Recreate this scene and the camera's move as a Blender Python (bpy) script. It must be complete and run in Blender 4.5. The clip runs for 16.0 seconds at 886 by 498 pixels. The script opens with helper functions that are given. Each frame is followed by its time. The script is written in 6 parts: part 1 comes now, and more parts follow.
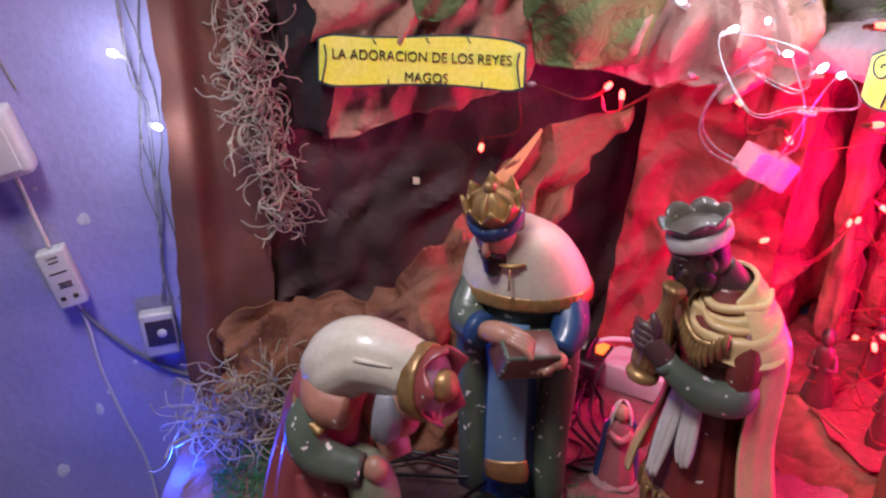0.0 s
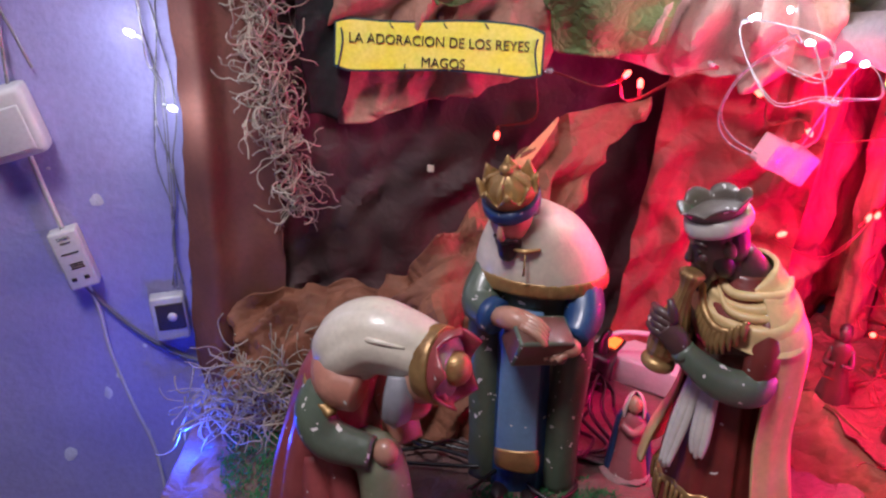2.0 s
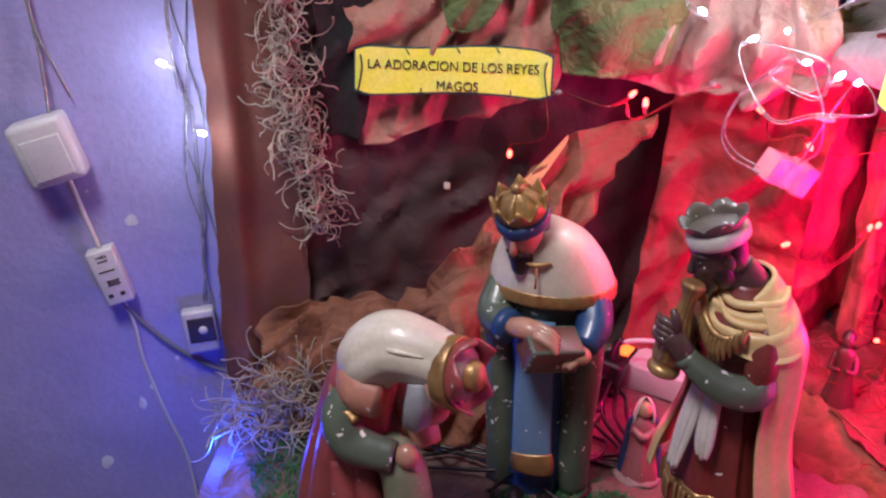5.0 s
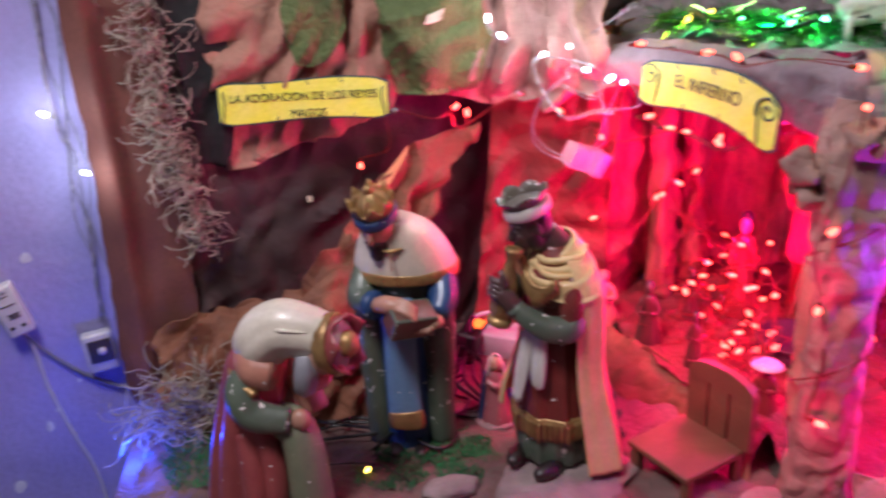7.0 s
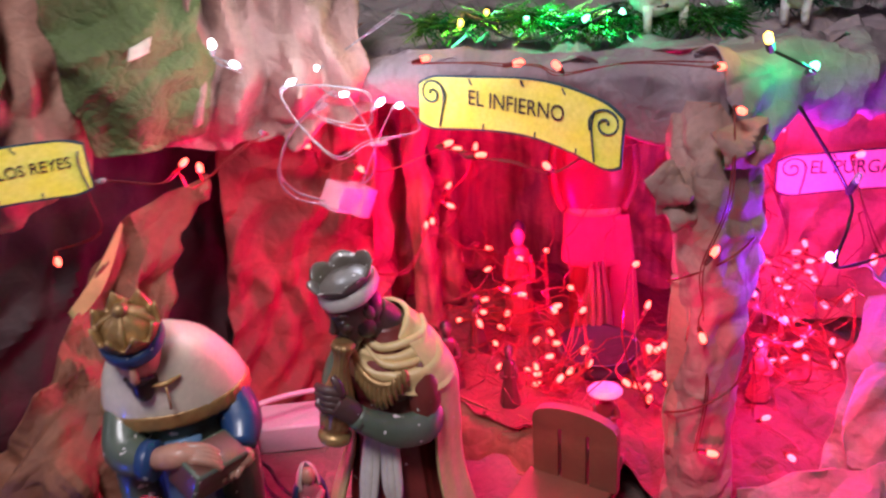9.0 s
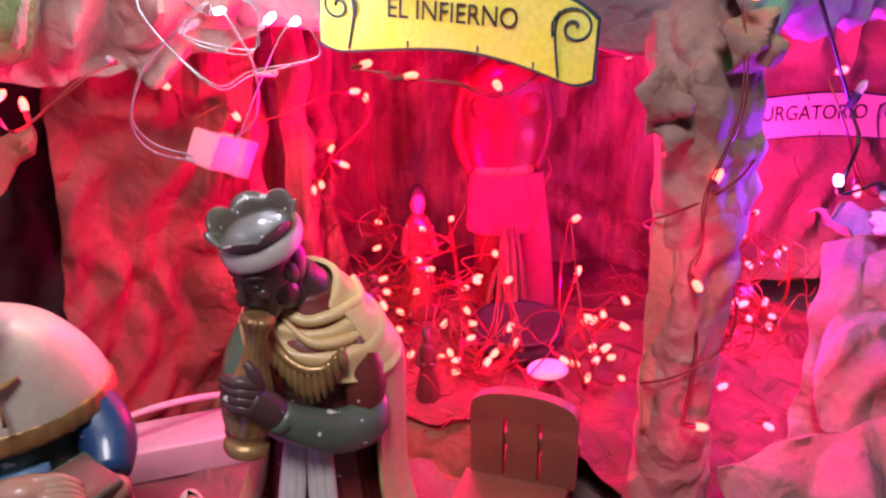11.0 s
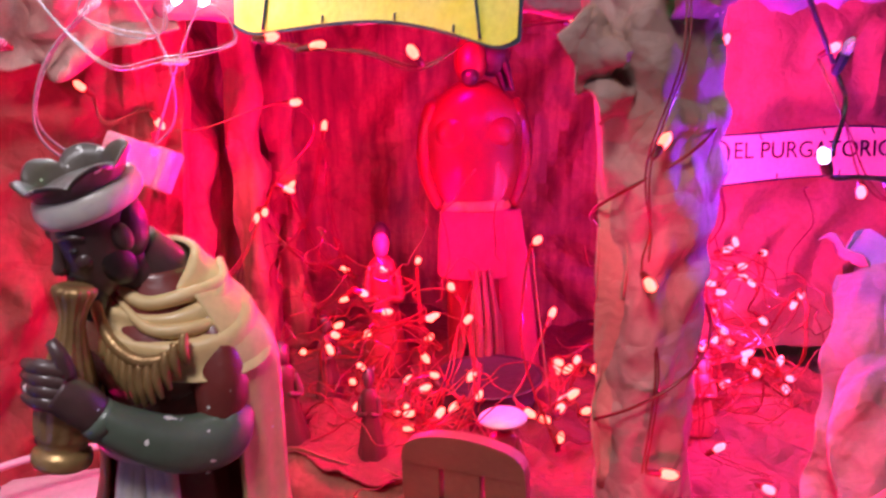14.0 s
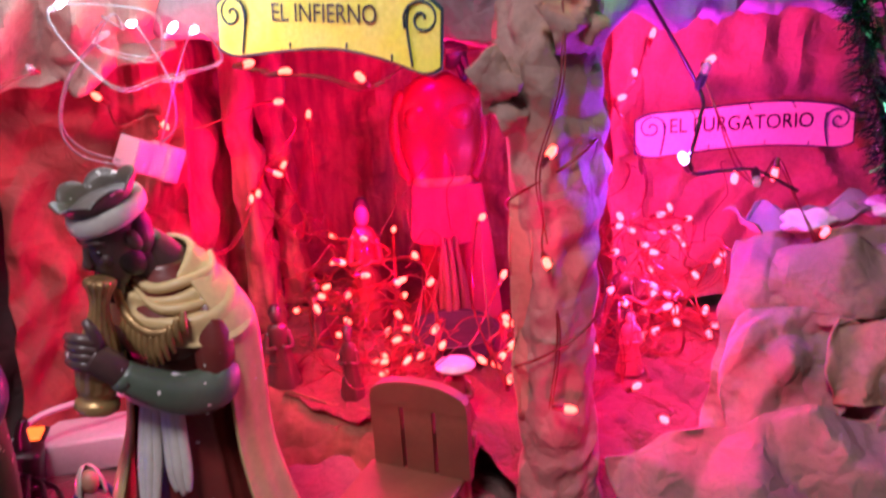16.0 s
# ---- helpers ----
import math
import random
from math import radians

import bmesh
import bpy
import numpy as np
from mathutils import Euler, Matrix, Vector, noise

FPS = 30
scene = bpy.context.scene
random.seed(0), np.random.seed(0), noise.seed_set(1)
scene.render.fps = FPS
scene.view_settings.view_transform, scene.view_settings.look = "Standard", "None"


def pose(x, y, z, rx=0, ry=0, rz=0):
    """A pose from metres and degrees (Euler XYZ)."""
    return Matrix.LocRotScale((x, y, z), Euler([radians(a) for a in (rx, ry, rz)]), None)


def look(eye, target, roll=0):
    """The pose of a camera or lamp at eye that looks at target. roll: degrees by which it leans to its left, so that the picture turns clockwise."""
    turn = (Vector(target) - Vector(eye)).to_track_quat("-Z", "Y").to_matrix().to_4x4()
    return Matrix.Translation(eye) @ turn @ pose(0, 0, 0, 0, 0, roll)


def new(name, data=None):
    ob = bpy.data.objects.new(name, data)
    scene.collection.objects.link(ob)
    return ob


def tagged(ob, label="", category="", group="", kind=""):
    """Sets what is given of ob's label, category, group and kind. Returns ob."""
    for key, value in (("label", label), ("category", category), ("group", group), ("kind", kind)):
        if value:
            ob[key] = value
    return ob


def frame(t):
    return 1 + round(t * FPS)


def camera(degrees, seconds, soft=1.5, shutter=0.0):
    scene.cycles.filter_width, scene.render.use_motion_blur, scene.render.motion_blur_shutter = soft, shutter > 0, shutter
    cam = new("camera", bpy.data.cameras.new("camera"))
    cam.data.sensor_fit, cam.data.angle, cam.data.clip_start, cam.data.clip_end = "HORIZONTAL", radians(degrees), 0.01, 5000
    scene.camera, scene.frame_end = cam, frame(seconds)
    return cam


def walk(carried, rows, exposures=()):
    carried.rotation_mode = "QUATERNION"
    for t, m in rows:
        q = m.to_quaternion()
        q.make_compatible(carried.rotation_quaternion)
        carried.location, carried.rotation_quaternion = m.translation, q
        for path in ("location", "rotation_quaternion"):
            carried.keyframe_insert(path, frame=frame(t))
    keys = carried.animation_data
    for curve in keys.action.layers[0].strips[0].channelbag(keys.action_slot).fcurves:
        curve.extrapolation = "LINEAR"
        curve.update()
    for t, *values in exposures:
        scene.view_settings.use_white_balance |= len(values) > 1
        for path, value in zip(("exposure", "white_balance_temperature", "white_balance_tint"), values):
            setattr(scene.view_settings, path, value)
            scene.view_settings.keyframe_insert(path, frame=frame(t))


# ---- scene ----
cam = camera(55.0, 16.0, 2.3, 0.4)
METRES, EYE, TILT, LEAN, TURN = 1.4, 1.4, -25.0, 0.0, 0.0
ROWS = [
    (0.0, 0.0, 0.0, 0.0, 0.0, 0.0, -0.0),
    (0.5, -0.0025, -0.013, 0.0017, 0.31, 0.19, -0.03),
    (1.0, -0.0052, -0.0105, -0.0012, 0.72, 0.3, -0.04),
    (1.5, -0.0067, 0.0014, -0.0106, 0.63, 0.39, -0.54),
    (2.0, -0.0036, 0.0059, -0.0149, 0.6, 0.35, -1.08),
    (2.5, -0.0019, 0.0065, -0.015, 0.77, 0.14, -1.01),
    (3.0, 0.0009, 0.0039, -0.014, 0.95, 0.4, -0.97),
    (3.5, 0.0011, 0.0015, -0.014, 1.24, 0.6, -0.93),
    (4.0, 0.002, -0.0018, -0.0126, 1.52, 0.75, -0.92),
    (6.5, -0.0045, -0.1195, -0.03, 0.71, 2.0, 2.88),
    (7.0, 0.0025, -0.1592, -0.0445, -6.61, 2.29, 6.32),
    (7.5, 0.0043, -0.1834, -0.0527, -14.66, 1.2, 9.92),
    (8.0, -0.0102, -0.1706, -0.0418, -16.85, 0.77, 12.33),
    (8.5, -0.0388, -0.0864, 0.0023, -23.36, -0.72, 14.66),
    (9.0, -0.0653, 0.032, 0.0486, -32.53, -3.95, 18.05),
    (9.5, -0.072, 0.0917, 0.0719, -42.31, -8.7, 22.58),
    (10.0, -0.0792, 0.1257, 0.0662, -45.42, -11.23, 22.06),
    (12.5, -0.0014, 0.2476, -0.0588, -44.24, 1.43, 17.09),
    (13.0, 0.0044, 0.2587, -0.0728, -43.47, 1.75, 18.01),
    (13.5, 0.013, 0.2375, -0.0734, -41.92, 2.27, 18.9),
    (14.0, 0.0316, 0.2034, -0.0675, -41.38, 2.7, 18.84),
    (14.5, 0.0409, 0.1655, -0.0522, -40.84, 3.18, 18.63),
    (15.0, 0.0378, 0.1392, -0.0442, -40.18, 3.42, 18.68),
    (15.5, 0.0184, 0.1093, -0.046, -40.38, 2.47, 19.5),
    (16.0, 0.0028, 0.0939, -0.0608, -39.68, -0.9, 20.11),
]
walk(cam, [(t, pose(0, 0, EYE, TILT, LEAN, TURN) @ pose(METRES * x, METRES * y, METRES * z, 90 + pitch, roll, yaw)) for t, x, y, z, yaw, pitch, roll in ROWS],
     [(0.0, 0.05), (6.5, 0.1), (9.0, -0.1), (10.0, -0.08), (12.5, 0.08), (13.0, 0.0), (13.5, -0.45), (14.0, -0.02), (14.5, -0.05), (15.0, -0.18), (15.5, -0.15), (16.0, -0.05)])

# ---- world and lights ----
world = bpy.data.worlds.new("world")
scene.world = world
world.use_nodes = True
world.node_tree.nodes["Background"].inputs[0].default_value = (0.55, 0.6, 0.8, 1)
world.node_tree.nodes["Background"].inputs[1].default_value = 0.05


def lamp(name, kind, m, watts, colour, size):
    data = bpy.data.lights.new(name, kind)
    data.energy, data.color = watts, colour
    if kind == "AREA":
        data.shape, data.size = "DISK", size
    else:
        data.shadow_soft_size = size
    ob = new(name, data)
    ob.matrix_world = m
    return ob


RED, PINK, VIOLET = (1.0, 0.0, 0.17), (1.0, 0.04, 0.36), (0.30, 0.03, 1.0)
BLUE, WHITE, GREEN, AMBER = (0.01, 0.06, 1.0), (0.8, 0.84, 1.0), (0.02, 1.0, 0.35), (1.0, 0.6, 0.08)
lamp("room_lamp", "AREA", look((-0.38, 0.10, 2.4), (0.0, 0.8, 0.9)), 21, (0.98, 0.92, 1.0), 0.4)
# Lamps near the bulbs, plus added fill where no bulb hangs.
for at, watts, colour in (
        ((0.50, 0.78, 0.95), 1.5, RED), ((0.58, 0.86, 0.95), 1.4, RED), ((0.585, 0.665, 0.93), 1.1, RED), ((0.49, 0.70, 0.88), 0.8, RED), ((0.445, 0.465, 1.05), 0.20, RED), ((0.455, 0.45, 0.90), 0.20, RED),
        ((0.46, 0.87, 1.06), 1.5, RED), ((0.37, 0.83, 1.11), 1.2, RED), ((0.53, 0.66, 1.10), 1.6, RED), ((0.62, 0.80, 1.16), 1.6, RED),
        ((0.80, 0.56, 0.90), 2.2, PINK), ((0.83, 0.60, 1.10), 1.5, PINK), ((0.70, 0.53, 0.90), 1.5, PINK), ((0.60, 0.42, 0.90), 0.5, RED),
        # the second violet has no bulb; it is added to tint the second cave
        ((0.575, 0.425, 1.10), 1.2, VIOLET), ((0.72, 0.52, 1.08), 1.7, VIOLET),
        ((0.315, 0.795, 1.235), 0.5, WHITE), ((0.285, 0.83, 1.265), 0.4, WHITE), ((0.225, 0.855, 1.28), 0.2, WHITE),
        ((-0.345, 0.89, 1.205), 0.22, WHITE), ((-0.315, 0.895, 1.115), 0.22, WHITE),
        ((-0.310, 0.790, 0.765), 0.9, BLUE), ((0.57, 0.46, 1.27), 0.22, GREEN),
        # the 0.7 green and 0.3 amber are added to make the tinsel glitter
        ((0.53, 0.475, 1.305), 0.12, AMBER), ((0.52, 0.70, 1.33), 0.7, GREEN), ((0.45, 0.80, 1.32), 0.3, AMBER), ((0.185, 0.93, 1.15), 0.2, RED), ((0.15, 0.88, 0.80), 0.25, RED)):
    lamp("fairy_and_fill_lamp", "POINT", Matrix.Translation(at), watts * (1.15 if colour[0] > 2 * colour[1] else 1.0), colour, 0.006)


# ---- materials ----
def nodes_of(name):
    m = bpy.data.materials.new(name)
    m.use_nodes = True
    return m, m.node_tree.nodes, m.node_tree.links, m.node_tree.nodes["Principled BSDF"]


def mixed(n, l, fac, a, b):
    mix = n.new("ShaderNodeMix")
    mix.data_type = "RGBA"
    l.new(fac, mix.inputs["Factor"])
    for socket, v in ((mix.inputs["A"], a), (mix.inputs["B"], b)):
        if isinstance(v, tuple):
            socket.default_value = (*v[:3], 1)
        else:
            l.new(v, socket)
    return mix.outputs["Result"]


def noisy(n, l, scale, lo, hi, detail=4.0):
    """A noise in object space, stretched between two thresholds."""
    co, tex, ramp = n.new("ShaderNodeTexCoord"), n.new("ShaderNodeTexNoise"), n.new("ShaderNodeMapRange")
    tex.inputs["Scale"].default_value, tex.inputs["Detail"].default_value = scale, detail
    l.new(co.outputs["Object"], tex.inputs["Vector"])
    l.new(tex.outputs["Fac"], ramp.inputs["Value"])
    ramp.inputs["From Min"].default_value, ramp.inputs["From Max"].default_value = lo, hi
    return ramp.outputs["Result"]


def material(name, colour, second=None, rough=0.6, metal=0.0, scale=25.0, grain=220.0, bump=0.15, chips=None, chip_at=0.70,
             coat=0.0, depth=0.002):
    m, n, l, b = nodes_of(name)
    second = second or tuple(c * 0.62 for c in colour)
    col = mixed(n, l, noisy(n, l, scale, 0.35, 0.68), colour, second)
    col = mixed(n, l, noisy(n, l, grain, 0.3, 1.1), col, tuple(c * 0.72 for c in colour))
    if chips:
        spot = noisy(n, l, 95.0, chip_at, chip_at + 0.015, 2.0)
        col = mixed(n, l, spot, col, chips)
    l.new(col, b.inputs["Base Color"])
    rg = n.new("ShaderNodeMapRange")
    l.new(noisy(n, l, scale * 2.3, 0.3, 0.7), rg.inputs["Value"])
    rg.inputs["To Min"].default_value, rg.inputs["To Max"].default_value = rough * 0.8, min(1, rough * 1.25)
    l.new(rg.outputs["Result"], b.inputs["Roughness"])
    b.inputs["Metallic"].default_value, b.inputs["Coat Weight"].default_value = metal, coat
    b.inputs["Coat Roughness"].default_value = 0.12
    if bump:
        bp, bp2 = n.new("ShaderNodeBump"), n.new("ShaderNodeBump")
        bp.inputs["Strength"].default_value, bp.inputs["Distance"].default_value = bump, depth
        bp2.inputs["Strength"].default_value, bp2.inputs["Distance"].default_value = bump, depth * 4
        l.new(noisy(n, l, grain, 0.2, 0.8), bp.inputs["Height"])
        l.new(noisy(n, l, scale * 1.7, 0.2, 0.8), bp2.inputs["Height"])
        l.new(bp2.outputs["Normal"], bp.inputs["Normal"])
        l.new(bp.outputs["Normal"], b.inputs["Normal"])
    return m


def paper(name, colour, second, rough=0.75, bump=0.5, crease=38.0):
    """Crumpled kraft paper: cell creases over blotches and fibre."""
    m, n, l, b = nodes_of(name)
    col = mixed(n, l, noisy(n, l, 14.0, 0.35, 0.66), colour, second)
    col = mixed(n, l, noisy(n, l, 160.0, 0.4, 1.0), col, tuple(c * 0.6 for c in colour))
    l.new(col, b.inputs["Base Color"])
    b.inputs["Roughness"].default_value = rough
    co, warp, add = n.new("ShaderNodeTexCoord"), n.new("ShaderNodeTexNoise"), n.new("ShaderNodeVectorMath")
    warp.inputs["Scale"].default_value = 20.0
    sc = n.new("ShaderNodeVectorMath")
    sc.operation = "SCALE"
    sc.inputs["Scale"].default_value = 0.04
    l.new(co.outputs["Object"], warp.inputs["Vector"])
    l.new(warp.outputs["Color"], sc.inputs[0])
    l.new(co.outputs["Object"], add.inputs[0])
    l.new(sc.outputs["Vector"], add.inputs[1])
    last = None
    for k, strength in ((1.0, bump), (2.6, bump * 0.7)):
        vor, bp = n.new("ShaderNodeTexVoronoi"), n.new("ShaderNodeBump")
        vor.feature = "DISTANCE_TO_EDGE"
        vor.inputs["Scale"].default_value = crease * k
        l.new(add.outputs["Vector"], vor.inputs["Vector"])
        bp.inputs["Strength"].default_value, bp.inputs["Distance"].default_value = strength, 0.01 / k
        l.new(vor.outputs["Distance"], bp.inputs["Height"])
        if last:
            l.new(last, bp.inputs["Normal"])
        last = bp.outputs["Normal"]
    fine = n.new("ShaderNodeBump")
    fine.inputs["Strength"].default_value, fine.inputs["Distance"].default_value = 0.12, 0.001
    l.new(noisy(n, l, 300.0, 0.2, 0.8), fine.inputs["Height"])
    l.new(last, fine.inputs["Normal"])
    l.new(fine.outputs["Normal"], b.inputs["Normal"])
    return m


def bark(name, colour, second):
    """Paper painted with upright streaks."""
    m = paper(name, colour, second, bump=0.5, crease=26)
    n, l = m.node_tree.nodes, m.node_tree.links
    b = n["Principled BSDF"]
    base = b.inputs["Base Color"].links[0].from_socket
    co, mp, tex, rg = n.new("ShaderNodeTexCoord"), n.new("ShaderNodeMapping"), n.new("ShaderNodeTexNoise"), n.new("ShaderNodeMapRange")
    mp.inputs["Scale"].default_value = (75, 75, 7)
    tex.inputs["Detail"].default_value = 5
    l.new(co.outputs["Object"], mp.inputs["Vector"])
    l.new(mp.outputs["Vector"], tex.inputs["Vector"])
    tex.inputs["Scale"].default_value = 1.0
    l.new(tex.outputs["Fac"], rg.inputs["Value"])
    rg.inputs["From Min"].default_value, rg.inputs["From Max"].default_value = 0.38, 0.66
    l.new(mixed(n, l, rg.outputs["Result"], base, tuple(c * 0.6 for c in second)), b.inputs["Base Color"])
    return m


def glow(name, colour, strength):
    m, n, l, b = nodes_of(name)
    b.inputs["Base Color"].default_value = (*colour, 1)
    b.inputs["Emission Color"].default_value = (*colour, 1)
    b.inputs["Emission Strength"].default_value = strength
    return m


def clear(name, colour, rough=0.15):
    m, n, l, b = nodes_of(name)
    b.inputs["Base Color"].default_value = (*colour, 1)
    b.inputs["Roughness"].default_value, b.inputs["Transmission Weight"].default_value = rough, 0.75
    b.inputs["IOR"].default_value = 1.3
    return m


PLASTER = (0.72, 0.70, 0.66)
WALL = material("lavender_paint", (0.31, 0.29, 0.55), (0.26, 0.25, 0.49), 0.62, scale=7, grain=120, bump=0.25, depth=0.003)
CHIP = material("bare_plaster", (0.66, 0.68, 0.76), rough=0.9, bump=0.3)
ROOM = material("room_paint", (0.45, 0.43, 0.42), rough=0.8, scale=3)
KRAFT = paper("kraft_paper", (0.27, 0.105, 0.058), (0.15, 0.055, 0.032), bump=0.6, crease=24)
TAN = paper("tan_paper", (0.46, 0.24, 0.17), (0.36, 0.17, 0.12), bump=0.35)
DARK = paper("dark_paper", (0.078, 0.040, 0.040), (0.046, 0.024, 0.027), bump=0.35, crease=26)
STRIP = paper("brown_paper", (0.17, 0.058, 0.04), (0.12, 0.04, 0.03), bump=0.12, crease=9)
EARTH = paper("earth_paper", (0.22, 0.125, 0.11), (0.11, 0.06, 0.055), bump=0.5, crease=45)
BLACK_SHEET = material("black_sheet", (0.012, 0.013, 0.014), rough=0.9, grain=500)
ROCK = paper("rock_paper", (0.37, 0.22, 0.18), (0.26, 0.145, 0.12), bump=0.75, crease=24)
GREY = paper("grey_paper", (0.30, 0.235, 0.245), (0.19, 0.145, 0.16), bump=0.75, crease=22)
MOSSY = paper("green_rock_paper", (0.13, 0.17, 0.055), (0.07, 0.10, 0.03), bump=0.5, crease=60)
# darker, redder copy: shade and red light put into the floor's colour
CAVE_FLOOR = paper("shaded_redlit_paper", (0.17, 0.032, 0.028), (0.09, 0.018, 0.016), bump=0.7, crease=45)
BARK = bark("streaked_paper", (0.36, 0.16, 0.09), (0.24, 0.10, 0.06))
# brown paper with the red lamps' tint put into its colour
REDDISH = paper("redlit_brown_paper", (0.26, 0.052, 0.042), (0.15, 0.030, 0.025), bump=0.7, crease=20)
YELLOW = material("yellow_card", (0.86, 0.85, 0.07), (0.86, 0.84, 0.20), 0.55, scale=30, bump=0.05)
CREAM = material("cream_card", (0.86, 0.74, 0.60), (0.82, 0.68, 0.52), 0.6, bump=0.05)
INK = material("black_ink", (0.02, 0.015, 0.02), rough=0.5, bump=0)
OUTLINE = material("blue_marker", (0.02, 0.07, 0.10), rough=0.5, bump=0)
WHITE_PLASTIC = material("white_plastic", (0.56, 0.55, 0.57), (0.48, 0.47, 0.50), 0.4, bump=0.03)
BLACK_PLASTIC = material("black_plastic", (0.012, 0.012, 0.013), rough=0.35, bump=0.04)
CLEAR = clear("clear_plastic", (0.85, 0.86, 0.9))
COPPER = material("red_wire", (0.20, 0.010, 0.010), rough=0.35, bump=0)
SILVER = material("clear_wire", (0.34, 0.34, 0.36), rough=0.25, metal=0.35, bump=0)
MOSS = material("dry_moss", (0.42, 0.36, 0.29), (0.26, 0.22, 0.18), 0.8, bump=0)
TURF = material("green_turf", (0.015, 0.20, 0.06), (0.01, 0.09, 0.03), 0.7, bump=0.4)
TINSEL = material("green_tinsel", (0.03, 0.42, 0.12), (0.25, 0.40, 0.05), 0.18, 0.9, bump=0)
DARK_TINSEL = material("dark_tinsel", (0.03, 0.20, 0.09), (0.02, 0.06, 0.035), 0.16, 0.85, bump=0)
CONE = material("pine_cone_scale", (0.09, 0.055, 0.035), (0.05, 0.03, 0.02), 0.7)
STONE = material("pale_stone", (0.33, 0.25, 0.24), (0.20, 0.14, 0.135), 0.9, bump=0.5)
WOOD = material("brown_wood", (0.20, 0.09, 0.05), (0.12, 0.05, 0.03), 0.55, scale=14)
FLEECE = material("white_fleece", (0.72, 0.70, 0.68), (0.6, 0.58, 0.55), 0.95, bump=0.6)
SKIRT_CLOTH = material("pink_cloth", (0.31, 0.06, 0.08), (0.25, 0.045, 0.06), 0.85, grain=600)
DEVIL = material("red_vinyl", (0.17, 0.010, 0.010), (0.10, 0.007, 0.007), 0.42, coat=0.12, bump=0.05)
IRON = material("dark_iron", (0.035, 0.025, 0.03), rough=0.5, bump=0.2)


def paint(name, colour, second=None, chips=True, **kw):
    kw.setdefault("coat", 0.3)
    return material(name, colour, second, kw.pop("rough", 0.42), scale=kw.pop("scale", 30), grain=180, bump=0.08,
                    chips=PLASTER if chips else None, chip_at=kw.pop("chip_at", 0.715), **kw)


P_RED = paint("oxblood_paint", (0.20, 0.03, 0.025))
P_ROSE = paint("rose_paint", (0.33, 0.07, 0.07), (0.24, 0.045, 0.05))
P_YELLOW = paint("ochre_paint", (0.72, 0.53, 0.26), (0.62, 0.43, 0.19), rough=0.5, coat=0.2, chip_at=0.74)
P_GREEN = paint("sage_paint", (0.10, 0.13, 0.09), (0.07, 0.10, 0.07), chip_at=0.675)
P_SAGE = paint("pale_sage_paint", (0.22, 0.24, 0.15), (0.16, 0.19, 0.12))
P_BLUE = paint("blue_paint", (0.02, 0.07, 0.20), (0.012, 0.045, 0.14))
P_SKY = paint("sky_paint", (0.13, 0.25, 0.40), (0.09, 0.18, 0.31))
P_CREAM = paint("cream_paint", (0.72, 0.66, 0.54), (0.60, 0.54, 0.43), chips=False, coat=0.3)
P_WHITE = paint("white_paint", (0.68, 0.64, 0.58), (0.58, 0.54, 0.48), chips=False, coat=0.3)
P_GOLD = material("gold_paint", (0.48, 0.30, 0.12), (0.22, 0.12, 0.05), 0.38, 0.5, scale=45, bump=0.10)
P_SKIN = paint("skin_paint", (0.52, 0.27, 0.19), chips=False)
P_DARKSKIN = paint("brown_skin_paint", (0.085, 0.042, 0.038), chip_at=0.72)
P_HAIR = paint("dark_hair_paint", (0.022, 0.013, 0.012), chips=False)
P_GREYHAIR = paint("grey_hair_paint", (0.28, 0.28, 0.31), chips=False)
P_PEWTER = paint("pewter_paint", (0.13, 0.105, 0.085), (0.075, 0.062, 0.05), chip_at=0.66)
P_SALMON = paint("salmon_paint", (0.50, 0.23, 0.16), (0.42, 0.17, 0.12))
P_WOOD = paint("brown_box_paint", (0.15, 0.055, 0.04), chips=False)

B_RED = glow("red_bulb_glow", (1.0, 0.075, 0.05), 9)
B_PINK = glow("pink_bulb_glow", (1.0, 0.06, 0.09), 9)
B_WHITE = glow("white_bulb_glow", (0.8, 0.88, 1.0), 14)
B_BLUE = glow("blue_bulb_glow", (0.02, 0.20, 1.0), 6)
B_VIOLET = glow("violet_bulb_glow", (0.65, 0.45, 1.0), 10)
B_GREEN = glow("green_bulb_glow", (0.2, 1.0, 0.55), 9)
B_AMBER = glow("amber_bulb_glow", (1.0, 0.65, 0.1), 8)
B_SWITCH = glow("switch_glow", (1.0, 0.12, 0.02), 3.0)


# ---- builders ----
def finish(bm, name, mats, parent=None, label="", smooth=True, m=None, crisp=0):
    bmesh.ops.recalc_face_normals(bm, faces=bm.faces)
    me = bpy.data.meshes.new(name)
    bm.to_mesh(me)
    bm.free()
    for mt in (mats if isinstance(mats, (list, tuple)) else [mats]):
        me.materials.append(mt)
    if smooth:
        me.polygons.foreach_set("use_smooth", [True] * len(me.polygons))
    if crisp:
        me.set_sharp_from_angle(angle=radians(crisp))
    ob = new(name, me)
    if parent:
        ob.parent = parent
    if m is not None:
        ob.matrix_basis = m
    if label:
        ob["label"] = label
    return ob


def part(name, bm, material_, parent, label="", smooth=True, m=None):
    return finish(bm, name, material_, parent, label, smooth, m)


def thing(name, m, label, category, group=""):
    ob = new(name)
    ob.matrix_basis = m
    return tagged(ob, label, category, group)


